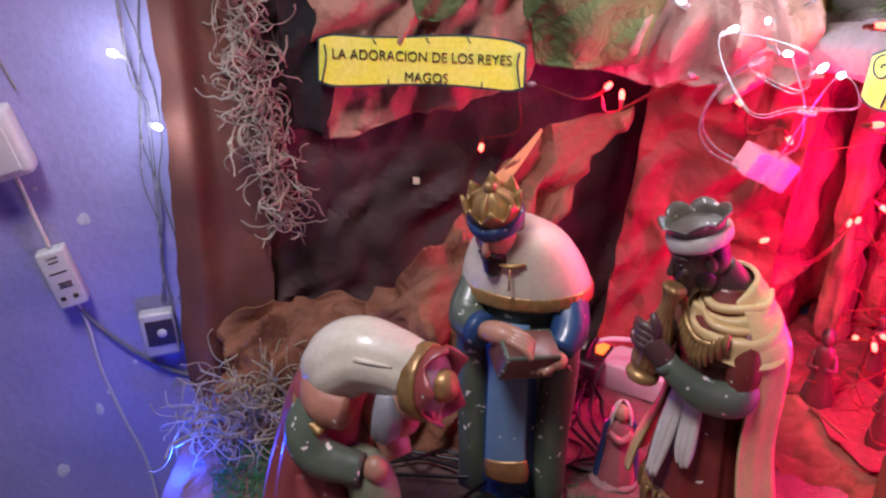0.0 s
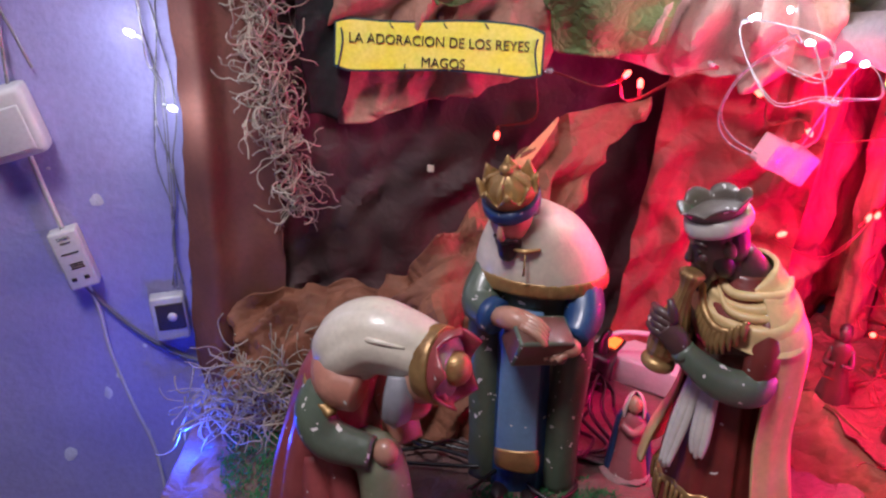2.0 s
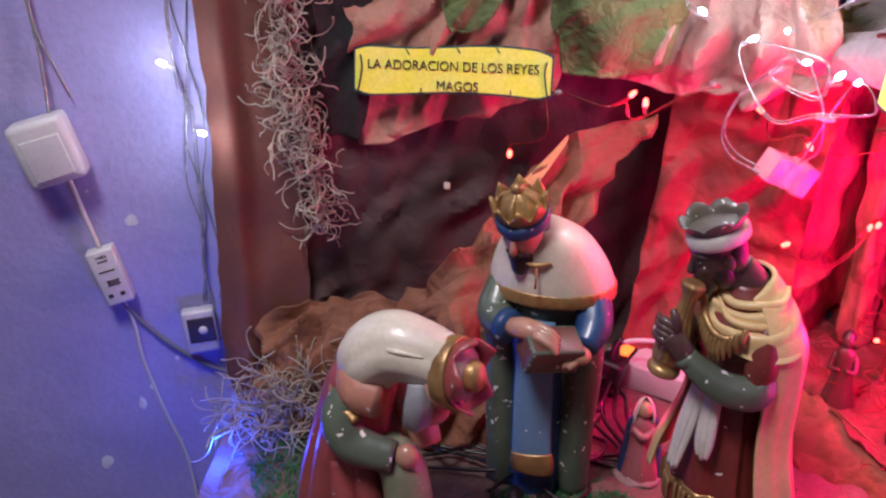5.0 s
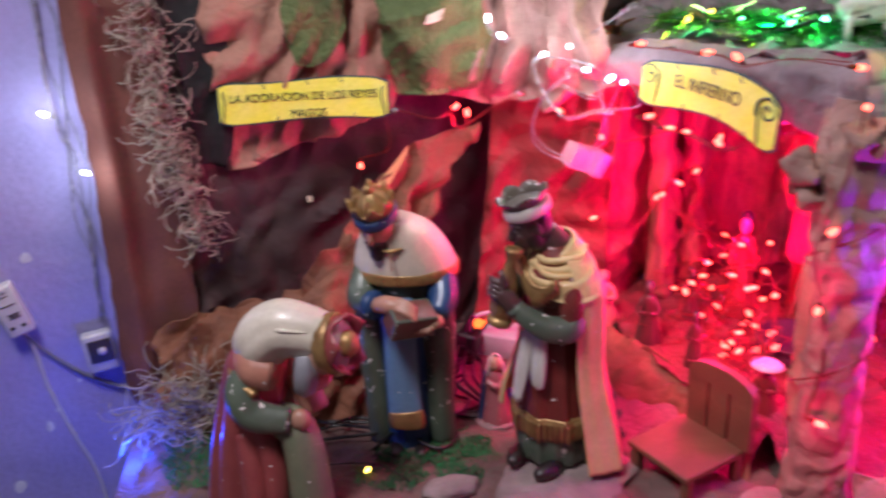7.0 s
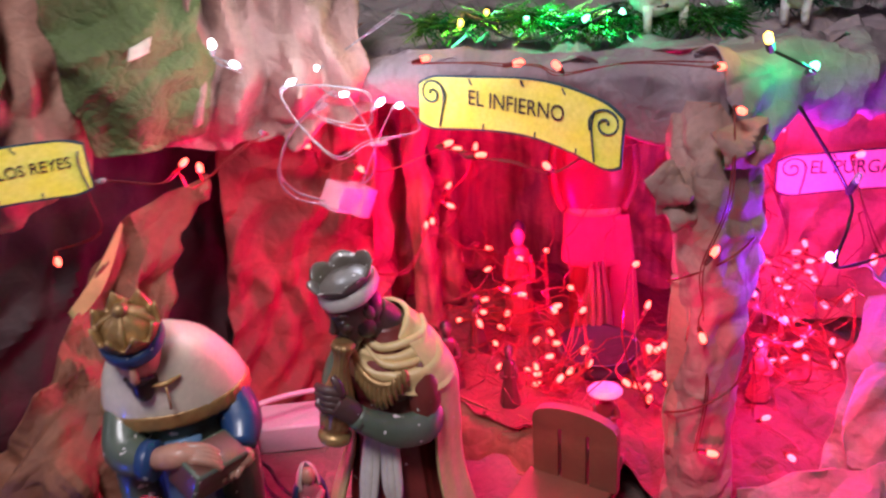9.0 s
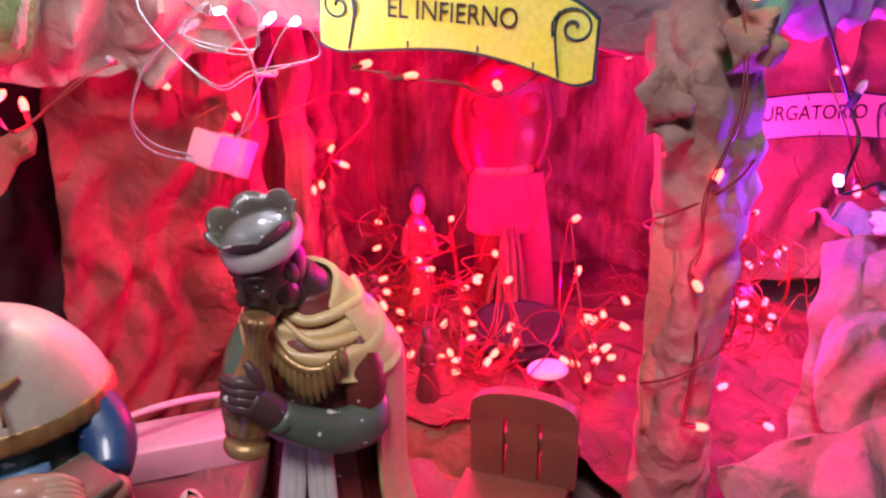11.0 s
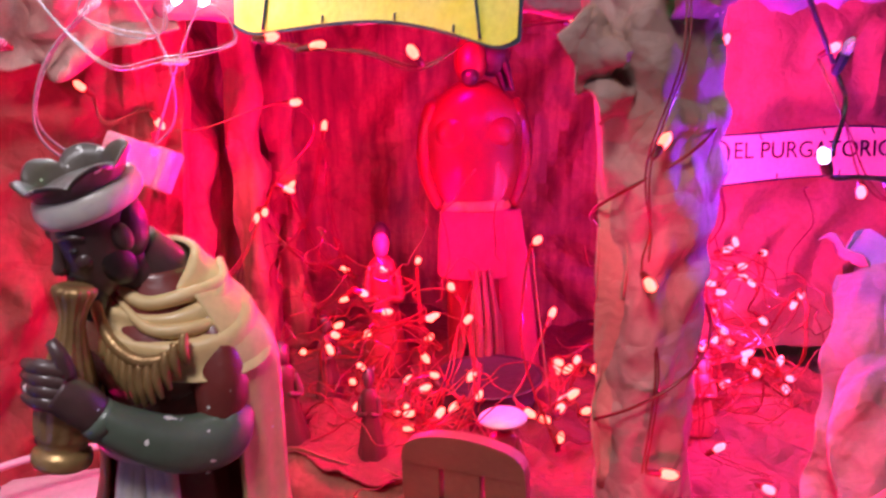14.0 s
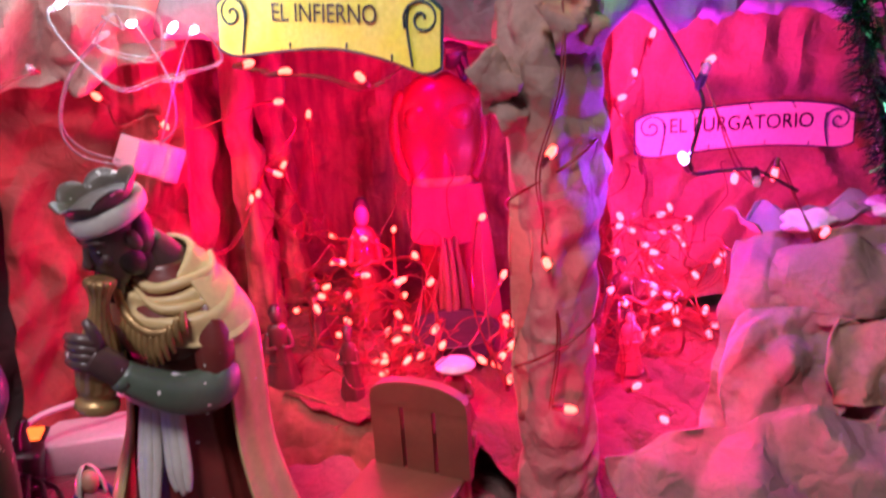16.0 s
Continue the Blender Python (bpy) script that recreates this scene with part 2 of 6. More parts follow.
def ring(bm, c, s, t, rx, ry, seg, folds=0, amp=0.0, phase=0.0, span=None):
    a0, a1 = span or (0, 2 * math.pi)
    k = seg if span is None else seg + 1
    vs = []
    for i in range(k):
        a = a0 + (a1 - a0) * i / seg
        f = 1 + amp * (0.7 * math.cos(folds * a + phase) + 0.3 * math.cos((folds * 2 + 1) * a + 2.1 * phase))
        vs.append(bm.verts.new(c + s * (rx * f * math.cos(a)) + t * (ry * f * math.sin(a))))
    return vs


def bridge(bm, a, b, mi, closed=True):
    n = len(a)
    for i in range(n if closed else n - 1):
        j = (i + 1) % n
        bm.faces.new((a[i], a[j], b[j], b[i])).material_index = mi


def smooth_rows(rows, k):
    """Rows of numbers resampled along a Catmull-Rom curve, k steps between two."""
    out, n = [], len(rows)
    arr = [np.array(r, float) for r in rows]
    for i in range(n - 1):
        p0, p1, p2, p3 = arr[max(0, i - 1)], arr[i], arr[i + 1], arr[min(n - 1, i + 2)]
        for j in range(k):
            u = j / k
            out.append(0.5 * (2 * p1 + (p2 - p0) * u + (2 * p0 - 5 * p1 + 4 * p2 - p3) * u * u + (3 * p1 - p0 - 3 * p2 + p3) * u ** 3))
    out.append(arr[-1])
    return out


def body(bm, rows, mi, seg=40, folds=0, phase=0.0, k=4, yaw=0.0):
    """Level rings: x, y, z, rx, ry, fold depth."""
    s, t = Vector((math.cos(yaw), math.sin(yaw), 0)), Vector((-math.sin(yaw), math.cos(yaw), 0))
    last = first = None
    for x, y, z, rx, ry, amp in smooth_rows(rows, k):
        r = ring(bm, Vector((x, y, z)), s, t, max(rx, 0.0005), max(ry, 0.0005), seg, folds, amp, phase)
        if last:
            bridge(bm, last, r, mi)
        first, last = first or r, r
    for r in (first, last):
        bm.faces.new(r).material_index = mi


def drape(bm, rows, mi, a0, a1, seg=40, folds=9, thick=0.004, k=4, phase=0.0):
    """An open cloth over part of a turn: level arcs x, y, z, rx, ry, fold depth, with an inner side."""
    s, t = Vector((1, 0, 0)), Vector((0, 1, 0))
    last = None
    for x, y, z, rx, ry, amp in smooth_rows(rows, k):
        c = Vector((x, y, z))
        o = ring(bm, c, s, t, rx, ry, seg, folds, amp, phase, (radians(a0), radians(a1)))
        n = ring(bm, c, s, t, rx - thick, ry - thick, seg, folds, amp, phase, (radians(a0), radians(a1)))
        loop = o + n[::-1]
        if last:
            bridge(bm, last, loop, mi)
        else:
            bm.faces.new(loop).material_index = mi
        last = loop
    bm.faces.new(last).material_index = mi


def tube(bm, pts, radii, mi=0, seg=10, k=4, flat=1.0, side=None, folds=0, amp=0.0):
    """A round or flattened tube along a smooth path."""
    if not isinstance(radii, (list, tuple)):
        radii = [radii] * len(pts)
    rows = smooth_rows([(*p, r) for p, r in zip(pts, radii)], k)
    ps = [Vector(r[:3]) for r in rows]
    last = first = None
    ref = Vector(side) if side else None
    for i, p in enumerate(ps):
        d = (ps[min(i + 1, len(ps) - 1)] - ps[max(i - 1, 0)]).normalized()
        if ref is None:
            ref = d.orthogonal()
        s = (ref - d * ref.dot(d)).normalized()
        if not side:
            ref = s
        r = ring(bm, p, s, d.cross(s), rows[i][3], rows[i][3] * flat, seg, folds, amp)
        if last:
            bridge(bm, last, r, mi)
        first, last = first or r, r
    for r in (first, last):
        bm.faces.new(r).material_index = mi


def blob(bm, c, r, mi=0, rot=(0, 0, 0), u=16, v=10, rough=0.0):
    m = pose(*c, *rot) @ Matrix.Diagonal((*r, 1))
    made = bmesh.ops.create_uvsphere(bm, u_segments=u, v_segments=v, radius=1, matrix=m)["verts"]
    for vert in made:
        if rough:
            vert.co += (vert.co - Vector(c)) * rough * noise.noise(vert.co * 60)
        for f in vert.link_faces:
            f.material_index = mi


def box(bm, c, size, mi=0, rot=(0, 0, 0), bevel=0.002):
    m = pose(*c, *rot) @ Matrix.Diagonal((*size, 1))
    made = bmesh.ops.create_cube(bm, size=1, matrix=m)["verts"]
    faces = {f for v in made for f in v.link_faces}
    for f in faces:
        f.material_index = mi
    if bevel:
        bmesh.ops.bevel(bm, geom=list({e for f in faces for e in f.edges}), offset=bevel, segments=2, affect="EDGES", profile=0.6)


def crown(bm, c, r, h, mi, rot=(0, 0, 0), points=7, flare=1.15, thick=0.003):
    """A ring with leaf-shaped points."""
    m, seg, last = pose(*c, *rot), points * 6, None
    for z, rr in ((0, r), (0.45, r * 1.02), (1, r * flare), (1, r * flare - thick), (0.45, r - thick), (0, r - thick)):
        vs = []
        for i in range(seg):
            a = 2 * math.pi * i / seg
            tip = (1 - abs((a * points / (2 * math.pi)) % 1.0 * 2 - 1)) ** 1.2
            vs.append(bm.verts.new(m @ Vector((rr * math.cos(a), rr * math.sin(a), h * (0.38 + 0.62 * tip if z == 1 else z * 0.7)))))
        if last:
            bridge(bm, last, vs, mi)
        last = vs


FOLDS = [(Vector((random.gauss(0, 1), random.gauss(0, 1), random.gauss(0, 1))).normalized(), random.uniform(0.5, 1.7), random.random()) for _ in range(9)]


def crumple(p, amp, scale):
    """Folded paper: straight creases in many directions, bent and masked by noise."""
    q = p * scale
    w = q + Vector((noise.noise(q * 0.45), noise.noise(q * 0.45 + Vector((5, 0, 0))), noise.noise(q * 0.45 + Vector((0, 5, 0))))) * 0.9
    h = 0.0
    for i, (d, f, ph) in enumerate(FOLDS):
        mask = max(0.0, 0.35 + noise.noise(q * 0.5 + d * 7 * (i + 1)))
        h += mask * (abs((d.dot(w) * f * 0.85 + ph) % 1.0 - 0.5) - 0.25) / f ** 0.5
    return amp * (2.7 * h + 0.35 * noise.noise(q * 0.5))


def sheet(name, rows, mat, label, category="paper", amp=0.012, scale=18.0, nu=60, nv=40, rag=0.012, thick=0.0015, group="", kind="", seed=0.0):
    """One crumpled sheet of paper over a net of places (rows of places), with a torn edge."""
    grid = np.array([[c for c in row] for row in rows], float)
    across = np.array([smooth_rows(r, 12) for r in grid])
    full = np.array([smooth_rows(list(across[:, j]), 12) for j in range(across.shape[1])])
    w, h = full.shape[0] - 1, full.shape[1] - 1

    def at(u, v):
        x, y = min(max(u, 0), 1) * w, min(max(v, 0), 1) * h
        i, j = min(int(x), w - 1), min(int(y), h - 1)
        a, b = x - i, y - j
        return Vector(full[i, j] * (1 - a) * (1 - b) + full[i + 1, j] * a * (1 - b) + full[i, j + 1] * (1 - a) * b + full[i + 1, j + 1] * a * b)

    nu, nv = int(nu * 1.5), int(nv * 1.5)
    bm, vs = bmesh.new(), []
    shift = Vector((seed, seed * 1.7, -seed))
    for i in range(nu + 1):
        for j in range(nv + 1):
            u, v = i / nu, j / nv
            p = at(u, v)
            du, dv = at(u + 0.01, v) - at(u - 0.01, v), at(u, v + 0.01) - at(u, v - 0.01)
            nrm = du.cross(dv).normalized() if du.length * dv.length else Vector((0, 0, 1))
            d = p + nrm * crumple(p + shift, amp, scale)
            near = min(u, 1 - u, v, 1 - v)
            if near < 0.06 and rag:
                q = p * 28 + shift
                d += Vector((noise.noise(q), noise.noise(q + Vector((7, 0, 0))), noise.noise(q + Vector((0, 7, 0))))) * rag * (1 - near / 0.06)
            vs.append(bm.verts.new(d))
    for i in range(nu):
        for j in range(nv):
            a = i * (nv + 1) + j
            bm.faces.new((vs[a], vs[a + 1], vs[a + nv + 2], vs[a + nv + 1]))
    ob = finish(bm, name, mat, crisp=34)
    sol = ob.modifiers.new("thickness", "SOLIDIFY")
    sol.thickness, sol.offset = thick, 0
    return tagged(ob, label, category, group, kind)


def wall_at(x, z, off=0.0):
    """A place on the lavender wall, off metres in front of it."""
    return Vector((x + 0.252 * off, 1.045 + 0.26 * x - 0.968 * off, z))


WALL_TURN = math.degrees(math.atan2(0.252, 0.968))


def text_mesh(words, size, m, parent, mat, squeeze=1.0, name="lettering", arc=0.0):
    cu = bpy.data.curves.new(name, "FONT")
    cu.body, cu.size, cu.align_x, cu.align_y, cu.extrude = words, size, "CENTER", "CENTER", 0.0002
    tmp = bpy.data.objects.new(name, cu)
    scene.collection.objects.link(tmp)
    me = bpy.data.meshes.new_from_object(tmp.evaluated_get(bpy.context.evaluated_depsgraph_get()))
    bpy.data.objects.remove(tmp)
    bpy.data.curves.remove(cu)
    me.name = name
    for v in me.vertices:
        v.co.z += arc * v.co.x * v.co.x * squeeze * squeeze
    me.materials.append(mat)
    ob = new(name, me)
    ob.parent = parent
    ob.matrix_basis = m @ Matrix.Diagonal((squeeze, 1, 1, 1))
    return ob


# ---- room ----
def slab(name, corners, thick, mat, label, category="wall"):
    """A thick panel: four corners and a thickness away from the inside."""
    bm = bmesh.new()
    c = [Vector(p) for p in corners]
    n = (c[1] - c[0]).cross(c[3] - c[0]).normalized() * thick
    a, b = [bm.verts.new(p) for p in c], [bm.verts.new(p - n) for p in c]
    bm.faces.new(a)
    bm.faces.new(b[::-1])
    bridge(bm, a, b, 0)
    return tagged(finish(bm, name, mat, smooth=False), label, category, kind="structure")


wl, wr = wall_at(-1.9, 0), wall_at(1.9, 0)
slab("wall_north", [(wl.x, wl.y, 0), (wr.x, wr.y, 0), (wr.x, wr.y, 2.5), (wl.x, wl.y, 2.5)], 0.12, WALL, "lavender painted plaster wall with chipped spots")
slab("wall_west", [(-1.9, -1.9, 0), (-1.9, wl.y, 0), (-1.9, wl.y, 2.5), (-1.9, -1.9, 2.5)], 0.1, ROOM, "plain painted room wall")
slab("wall_east", [(1.9, -1.9, 0), (1.9, wr.y, 0), (1.9, wr.y, 2.5), (1.9, -1.9, 2.5)][::-1], 0.1, ROOM, "plain painted room wall")
slab("wall_south", [(-1.9, -1.9, 0), (1.9, -1.9, 0), (1.9, -1.9, 2.5), (-1.9, -1.9, 2.5)][::-1], 0.1, ROOM, "plain painted room wall")
slab("floor", [(-1.9, -1.9, 0), (1.9, -1.9, 0), (1.9, 1.7, 0), (-1.9, 1.7, 0)], 0.1, ROOM, "plain grey room floor", "floor")
slab("ceiling", [(-1.9, -1.9, 2.5), (1.9, -1.9, 2.5), (1.9, 1.7, 2.5), (-1.9, 1.7, 2.5)][::-1], 0.1, ROOM, "plain painted ceiling", "ceiling")

# spots of bare plaster on the wall
spots = thing("paint_chip", Matrix(), "bare white plaster spots in the lavender paint", "paint chip")
for x, z, rx, rz in ((-0.428, 1.004, 0.008, 0.007), (-0.511, 0.648, 0.009, 0.011), (-0.452, 0.735, 0.005, 0.010), (-0.472, 1.047, 0.003, 0.002),
                     (-0.484, 1.05, 0.002, 0.002), (-0.436, 0.76, 0.004, 0.004), (-0.40, 0.80, 0.003, 0.003), (-0.41, 0.66, 0.001, 0.012)):
    bm = bmesh.new()
    c = wall_at(x, z, 0.0008)
    vs = []
    for i in range(22):
        a = 2 * math.pi * i / 22
        f = 1 + 0.35 * noise.noise(Vector((math.cos(a) * 1.3 + x * 90, math.sin(a) * 1.3, z * 70)))
        vs.append(bm.verts.new(c + Vector((0.968, 0.252, 0)) * rx * f * math.cos(a) + Vector((0, 0, rz * f * math.sin(a)))))
    top = bm.verts.new(c + Vector((0.252, -0.968, 0)) * 0.0006)
    for i in range(22):
        bm.faces.new((vs[i], vs[(i + 1) % 22], top))
    part("plaster_spot", bm, CHIP, spots)

# ---- the stage ----
bm = bmesh.new()
box(bm, (0.55, 0.72, 0.715), (1.74, 0.82, 0.05), 0, bevel=0.004)
stage = tagged(finish(bm, "stage_board", EARTH), "brown paper covered board under the display", "table", kind="structure")
bm = bmesh.new()
for x in (-0.25, 1.35):
    for y in (0.36, 0.95):
        box(bm, (x, y, 0.345), (0.06, 0.06, 0.69), bevel=0.004)
part("trestle_leg", bm, WOOD, stage)

sheet("ground_paper", [[(-0.30, 0.34, 0.748), (0.2, 0.34, 0.748), (0.75, 0.3, 0.748)], [(-0.30, 0.66, 0.746), (0.15, 0.66, 0.746), (0.5, 0.6, 0.75)],
                       [(-0.29, 0.98, 0.746), (0.2, 1.08, 0.746), (0.55, 1.15, 0.75)]], EARTH, "wrinkled brown paper spread over the stage", amp=0.006, nu=70, nv=60, kind="structure")
sheet("hell_floor", [[(0.41, 0.97, 0.80), (0.66, 1.14, 0.80), (0.95, 0.90, 0.80)], [(0.44, 0.80, 0.80), (0.66, 0.82, 0.795), (0.92, 0.68, 0.80)],
                     [(0.50, 0.64, 0.80), (0.66, 0.56, 0.795), (0.92, 0.40, 0.80)], [(0.50, 0.52, 0.775), (0.60, 0.42, 0.775), (0.9, 0.22, 0.775)]],
      CAVE_FLOOR, "crumpled brown paper floor of the cave, shade and red light in its colour", amp=0.008, nu=70, nv=60, kind="structure")
sheet("cliff_paper", [[(0.385, 1.0, 0.80), (0.425, 0.85, 0.805), (0.475, 0.74, 0.80), (0.505, 0.60, 0.80)], [(0.36, 0.99, 0.775), (0.39, 0.84, 0.775), (0.46, 0.73, 0.775), (0.49, 0.59, 0.775)],
                      [(0.335, 0.98, 0.745), (0.365, 0.83, 0.745), (0.445, 0.72, 0.745), (0.475, 0.575, 0.745)]], KRAFT, "folded brown paper step below the cave floor", amp=0.008, nu=40, nv=60)

# ---- grotto of the kings ----
sheet("dark_backing", [[wall_at(-0.24, 1.40, 0.012), wall_at(0.02, 1.40, 0.012), wall_at(0.36, 1.40, 0.02)], [wall_at(-0.235, 1.12, 0.012), wall_at(0.02, 1.1, 0.01), wall_at(0.36, 1.1, 0.02)],
                       [wall_at(-0.228, 0.74, 0.014), wall_at(0.02, 0.74, 0.014), wall_at(0.36, 0.74, 0.02)]], DARK, "dark brown wrinkled paper lining the grotto", amp=0.008, nu=60, nv=60, rag=0.004)
sheet("paper_strip", [[wall_at(-0.322, 1.45, 0.012), wall_at(-0.30, 1.45, 0.035), wall_at(-0.27, 1.45, 0.022), wall_at(-0.215, 1.45, 0.028)],
                      [wall_at(-0.324, 1.1, 0.010), wall_at(-0.30, 1.1, 0.036), wall_at(-0.272, 1.1, 0.020), wall_at(-0.218, 1.1, 0.026)],
                      [wall_at(-0.331, 0.92, 0.012), wall_at(-0.305, 0.92, 0.036), wall_at(-0.275, 0.92, 0.022), wall_at(-0.222, 0.92, 0.026)],
                      [wall_at(-0.338, 0.82, 0.014), wall_at(-0.31, 0.8, 0.05), wall_at(-0.28, 0.8, 0.03), wall_at(-0.224, 0.8, 0.03)],
                      [wall_at(-0.325, 0.70, 0.014), wall_at(-0.30, 0.70, 0.05), wall_at(-0.28, 0.70, 0.03), wall_at(-0.224, 0.70, 0.03)]],
      STRIP, "smooth red-brown paper strip hung along the wall", amp=0.003, scale=9, nu=70, nv=30, rag=0.005)
sheet("ridge_paper", [[(-0.305, 0.935, 0.858), (-0.17, 0.965, 0.885), (-0.09, 0.955, 0.890), (-0.035, 0.90, 0.955), (0.055, 0.965, 1.03), (0.125, 1.00, 1.095), (0.232, 1.01, 1.118)],
                      [(-0.27, 0.91, 0.82), (-0.18, 0.90, 0.84), (-0.10, 0.87, 0.86), (-0.02, 0.845, 0.91), (0.06, 0.91, 0.97), (0.13, 0.98, 1.05), (0.228, 1.005, 1.112)],
                      [(-0.28, 0.88, 0.78), (-0.18, 0.86, 0.79), (-0.08, 0.83, 0.81), (0.0, 0.83, 0.84), (0.06, 0.89, 0.90), (0.12, 0.965, 1.0), (0.205, 1.0, 1.085)],
                      [(-0.28, 0.85, 0.743), (-0.16, 0.83, 0.743), (-0.06, 0.82, 0.743), (0.02, 0.83, 0.743), (0.07, 0.88, 0.80), (0.115, 0.95, 0.93), (0.18, 0.995, 1.05)]],
      KRAFT, "crumpled brown kraft paper ridge rising across the grotto", amp=0.018, scale=22, nu=60, nv=110, rag=0.006)
# the pale inner side of the ridge's turned edge
sheet("turned_edge", [[(0.038, 0.955, 1.03), (0.075, 0.96, 1.062), (0.118, 0.985, 1.10)], [(0.040, 0.95, 1.018), (0.079, 0.955, 1.045), (0.119, 0.983, 1.097)]],
      material("pale_paper", (0.62, 0.45, 0.18), bump=0.1), "pale yellow turned edge of torn paper", amp=0.001, nu=6, nv=24, rag=0.001)
# near-black sheet filling the dark gap between moss and sign
sheet("black_sheet", [[wall_at(-0.20, 1.36, 0.03), wall_at(-0.13, 1.36, 0.03)], [wall_at(-0.19, 1.2, 0.03), wall_at(-0.125, 1.2, 0.03)], [wall_at(-0.182, 1.10, 0.028), wall_at(-0.15, 1.095, 0.028)]],
      BLACK_SHEET, "black ragged sheet behind the hanging moss", "cloth", amp=0.006, nu=30, nv=16, rag=0.006)
sheet("overhang_paper", [[(-0.15, 0.985, 1.42), (0.0, 0.99, 1.42), (0.12, 0.98, 1.42)], [(-0.15, 0.975, 1.25), (-0.02, 0.98, 1.25), (0.11, 0.975, 1.24)],
                         [(-0.152, 0.985, 1.16), (-0.05, 0.99, 1.16), (0.10, 0.985, 1.16)], [(-0.14, 0.995, 1.088), (-0.075, 0.99, 1.098), (0.03, 0.99, 1.14)]],
      TAN, "torn pinkish-tan paper overhang above the grotto", amp=0.012, nu=50, nv=50, rag=0.016)
sheet("green_patch", [[(-0.035, 0.965, 1.36), (0.02, 0.965, 1.36), (0.045, 0.965, 1.36)], [(-0.04, 0.962, 1.28), (0.01, 0.962, 1.28), (0.04, 0.962, 1.28)],
                      [(-0.03, 0.965, 1.235), (-0.01, 0.965, 1.225), (0.012, 0.965, 1.235)]], MOSSY, "green painted patch of rock paper", amp=0.008, nu=24, nv=20, rag=0.01)
sheet("green_rock_face", [[(0.085, 0.955, 1.42), (0.16, 0.94, 1.42), (0.24, 0.95, 1.42)], [(0.085, 0.95, 1.28), (0.16, 0.93, 1.27), (0.235, 0.95, 1.27)],
                          [(0.10, 0.965, 1.185), (0.16, 0.955, 1.18), (0.23, 0.965, 1.19)]], MOSSY, "green mossy rock paper with dark cracks", amp=0.016, nu=40, nv=36, rag=0.014)
sheet("grey_rock_face", [[(0.20, 0.98, 1.40), (0.30, 0.96, 1.40), (0.40, 0.90, 1.36)], [(0.19, 0.965, 1.27), (0.28, 0.93, 1.27), (0.38, 0.87, 1.26)],
                         [(0.18, 0.985, 1.165), (0.28, 0.97, 1.15), (0.40, 0.89, 1.185)]], ROCK, "pinkish grey crumpled rock paper", amp=0.024, nu=50, nv=50, rag=0.014)
sheet("redlit_side_paper", [[(0.262, 1.03, 1.20), (0.34, 0.99, 1.20), (0.400, 0.955, 1.21), (0.436, 0.935, 1.21)], [(0.245, 1.02, 1.05), (0.34, 1.00, 1.05), (0.395, 0.972, 1.05), (0.424, 0.955, 1.05)],
                         [(0.228, 1.01, 0.92), (0.34, 1.01, 0.92), (0.395, 0.985, 0.92), (0.420, 0.972, 0.92)], [(0.205, 1.0, 0.742), (0.32, 1.01, 0.742), (0.39, 0.99, 0.742), (0.420, 0.975, 0.742)]],
      REDDISH, "wrinkled brown paper wall beside the cave, red light put in its colour", amp=0.009, scale=19, nu=80, nv=60, rag=0.003)

# ---- cave walls ----
sheet("cave_back", [[(0.34, 1.05, 1.25), (0.425, 0.99, 1.25), (0.52, 1.08, 1.25), (0.66, 1.15, 1.25), (0.80, 1.03, 1.25), (0.89, 0.84, 1.25), (0.95, 0.70, 1.25)],
                    [(0.34, 1.05, 1.05), (0.43, 0.995, 1.05), (0.53, 1.06, 1.05), (0.66, 1.12, 1.05), (0.79, 1.01, 1.05), (0.88, 0.84, 1.05), (0.93, 0.70, 1.05)],
                    [(0.34, 1.05, 0.79), (0.435, 1.0, 0.79), (0.52, 1.08, 0.79), (0.66, 1.14, 0.79), (0.80, 1.02, 0.79), (0.88, 0.84, 0.79), (0.94, 0.70, 0.79)]],
      BARK, "dark brown wrinkled paper at the back of the cave", amp=0.013, scale=13, nu=60, nv=120, rag=0.004)
sheet("purgatory_back", [[(0.89, 0.72, 1.25), (1.0, 0.62, 1.25), (1.16, 0.48, 1.25), (1.30, 0.36, 1.25)], [(0.90, 0.73, 1.0), (1.01, 0.63, 1.0), (1.16, 0.49, 1.0), (1.30, 0.36, 1.0)],
                         [(0.88, 0.71, 0.79), (1.0, 0.62, 0.79), (1.15, 0.47, 0.79), (1.30, 0.36, 0.79)]], TAN, "pinkish crumpled paper at the back of the second cave", amp=0.012, nu=50, nv=70, rag=0.004)
for u0, lift, lab in ((0.0, 0.0, "wood-brown pleated paper fold inside the cave"), (0.075, 0.01, "narrow pleated paper fold inside the cave")):
    p = Vector((0.50 + u0, 1.00 + u0 * 0.6, 0))
    sheet("pleated_paper", [[(p.x, p.y, 1.24), (p.x + 0.02, p.y - 0.015, 1.24), (p.x + 0.05, p.y + 0.02, 1.24)], [(p.x, p.y, 1.05 + lift), (p.x + 0.02, p.y - 0.02, 1.05), (p.x + 0.055, p.y + 0.02, 1.05)],
                            [(p.x + 0.005, p.y, 0.80), (p.x + 0.025, p.y - 0.02, 0.80), (p.x + 0.06, p.y + 0.02, 0.80)]], BARK, lab, amp=0.010, nu=50, nv=20, rag=0.004, seed=u0)
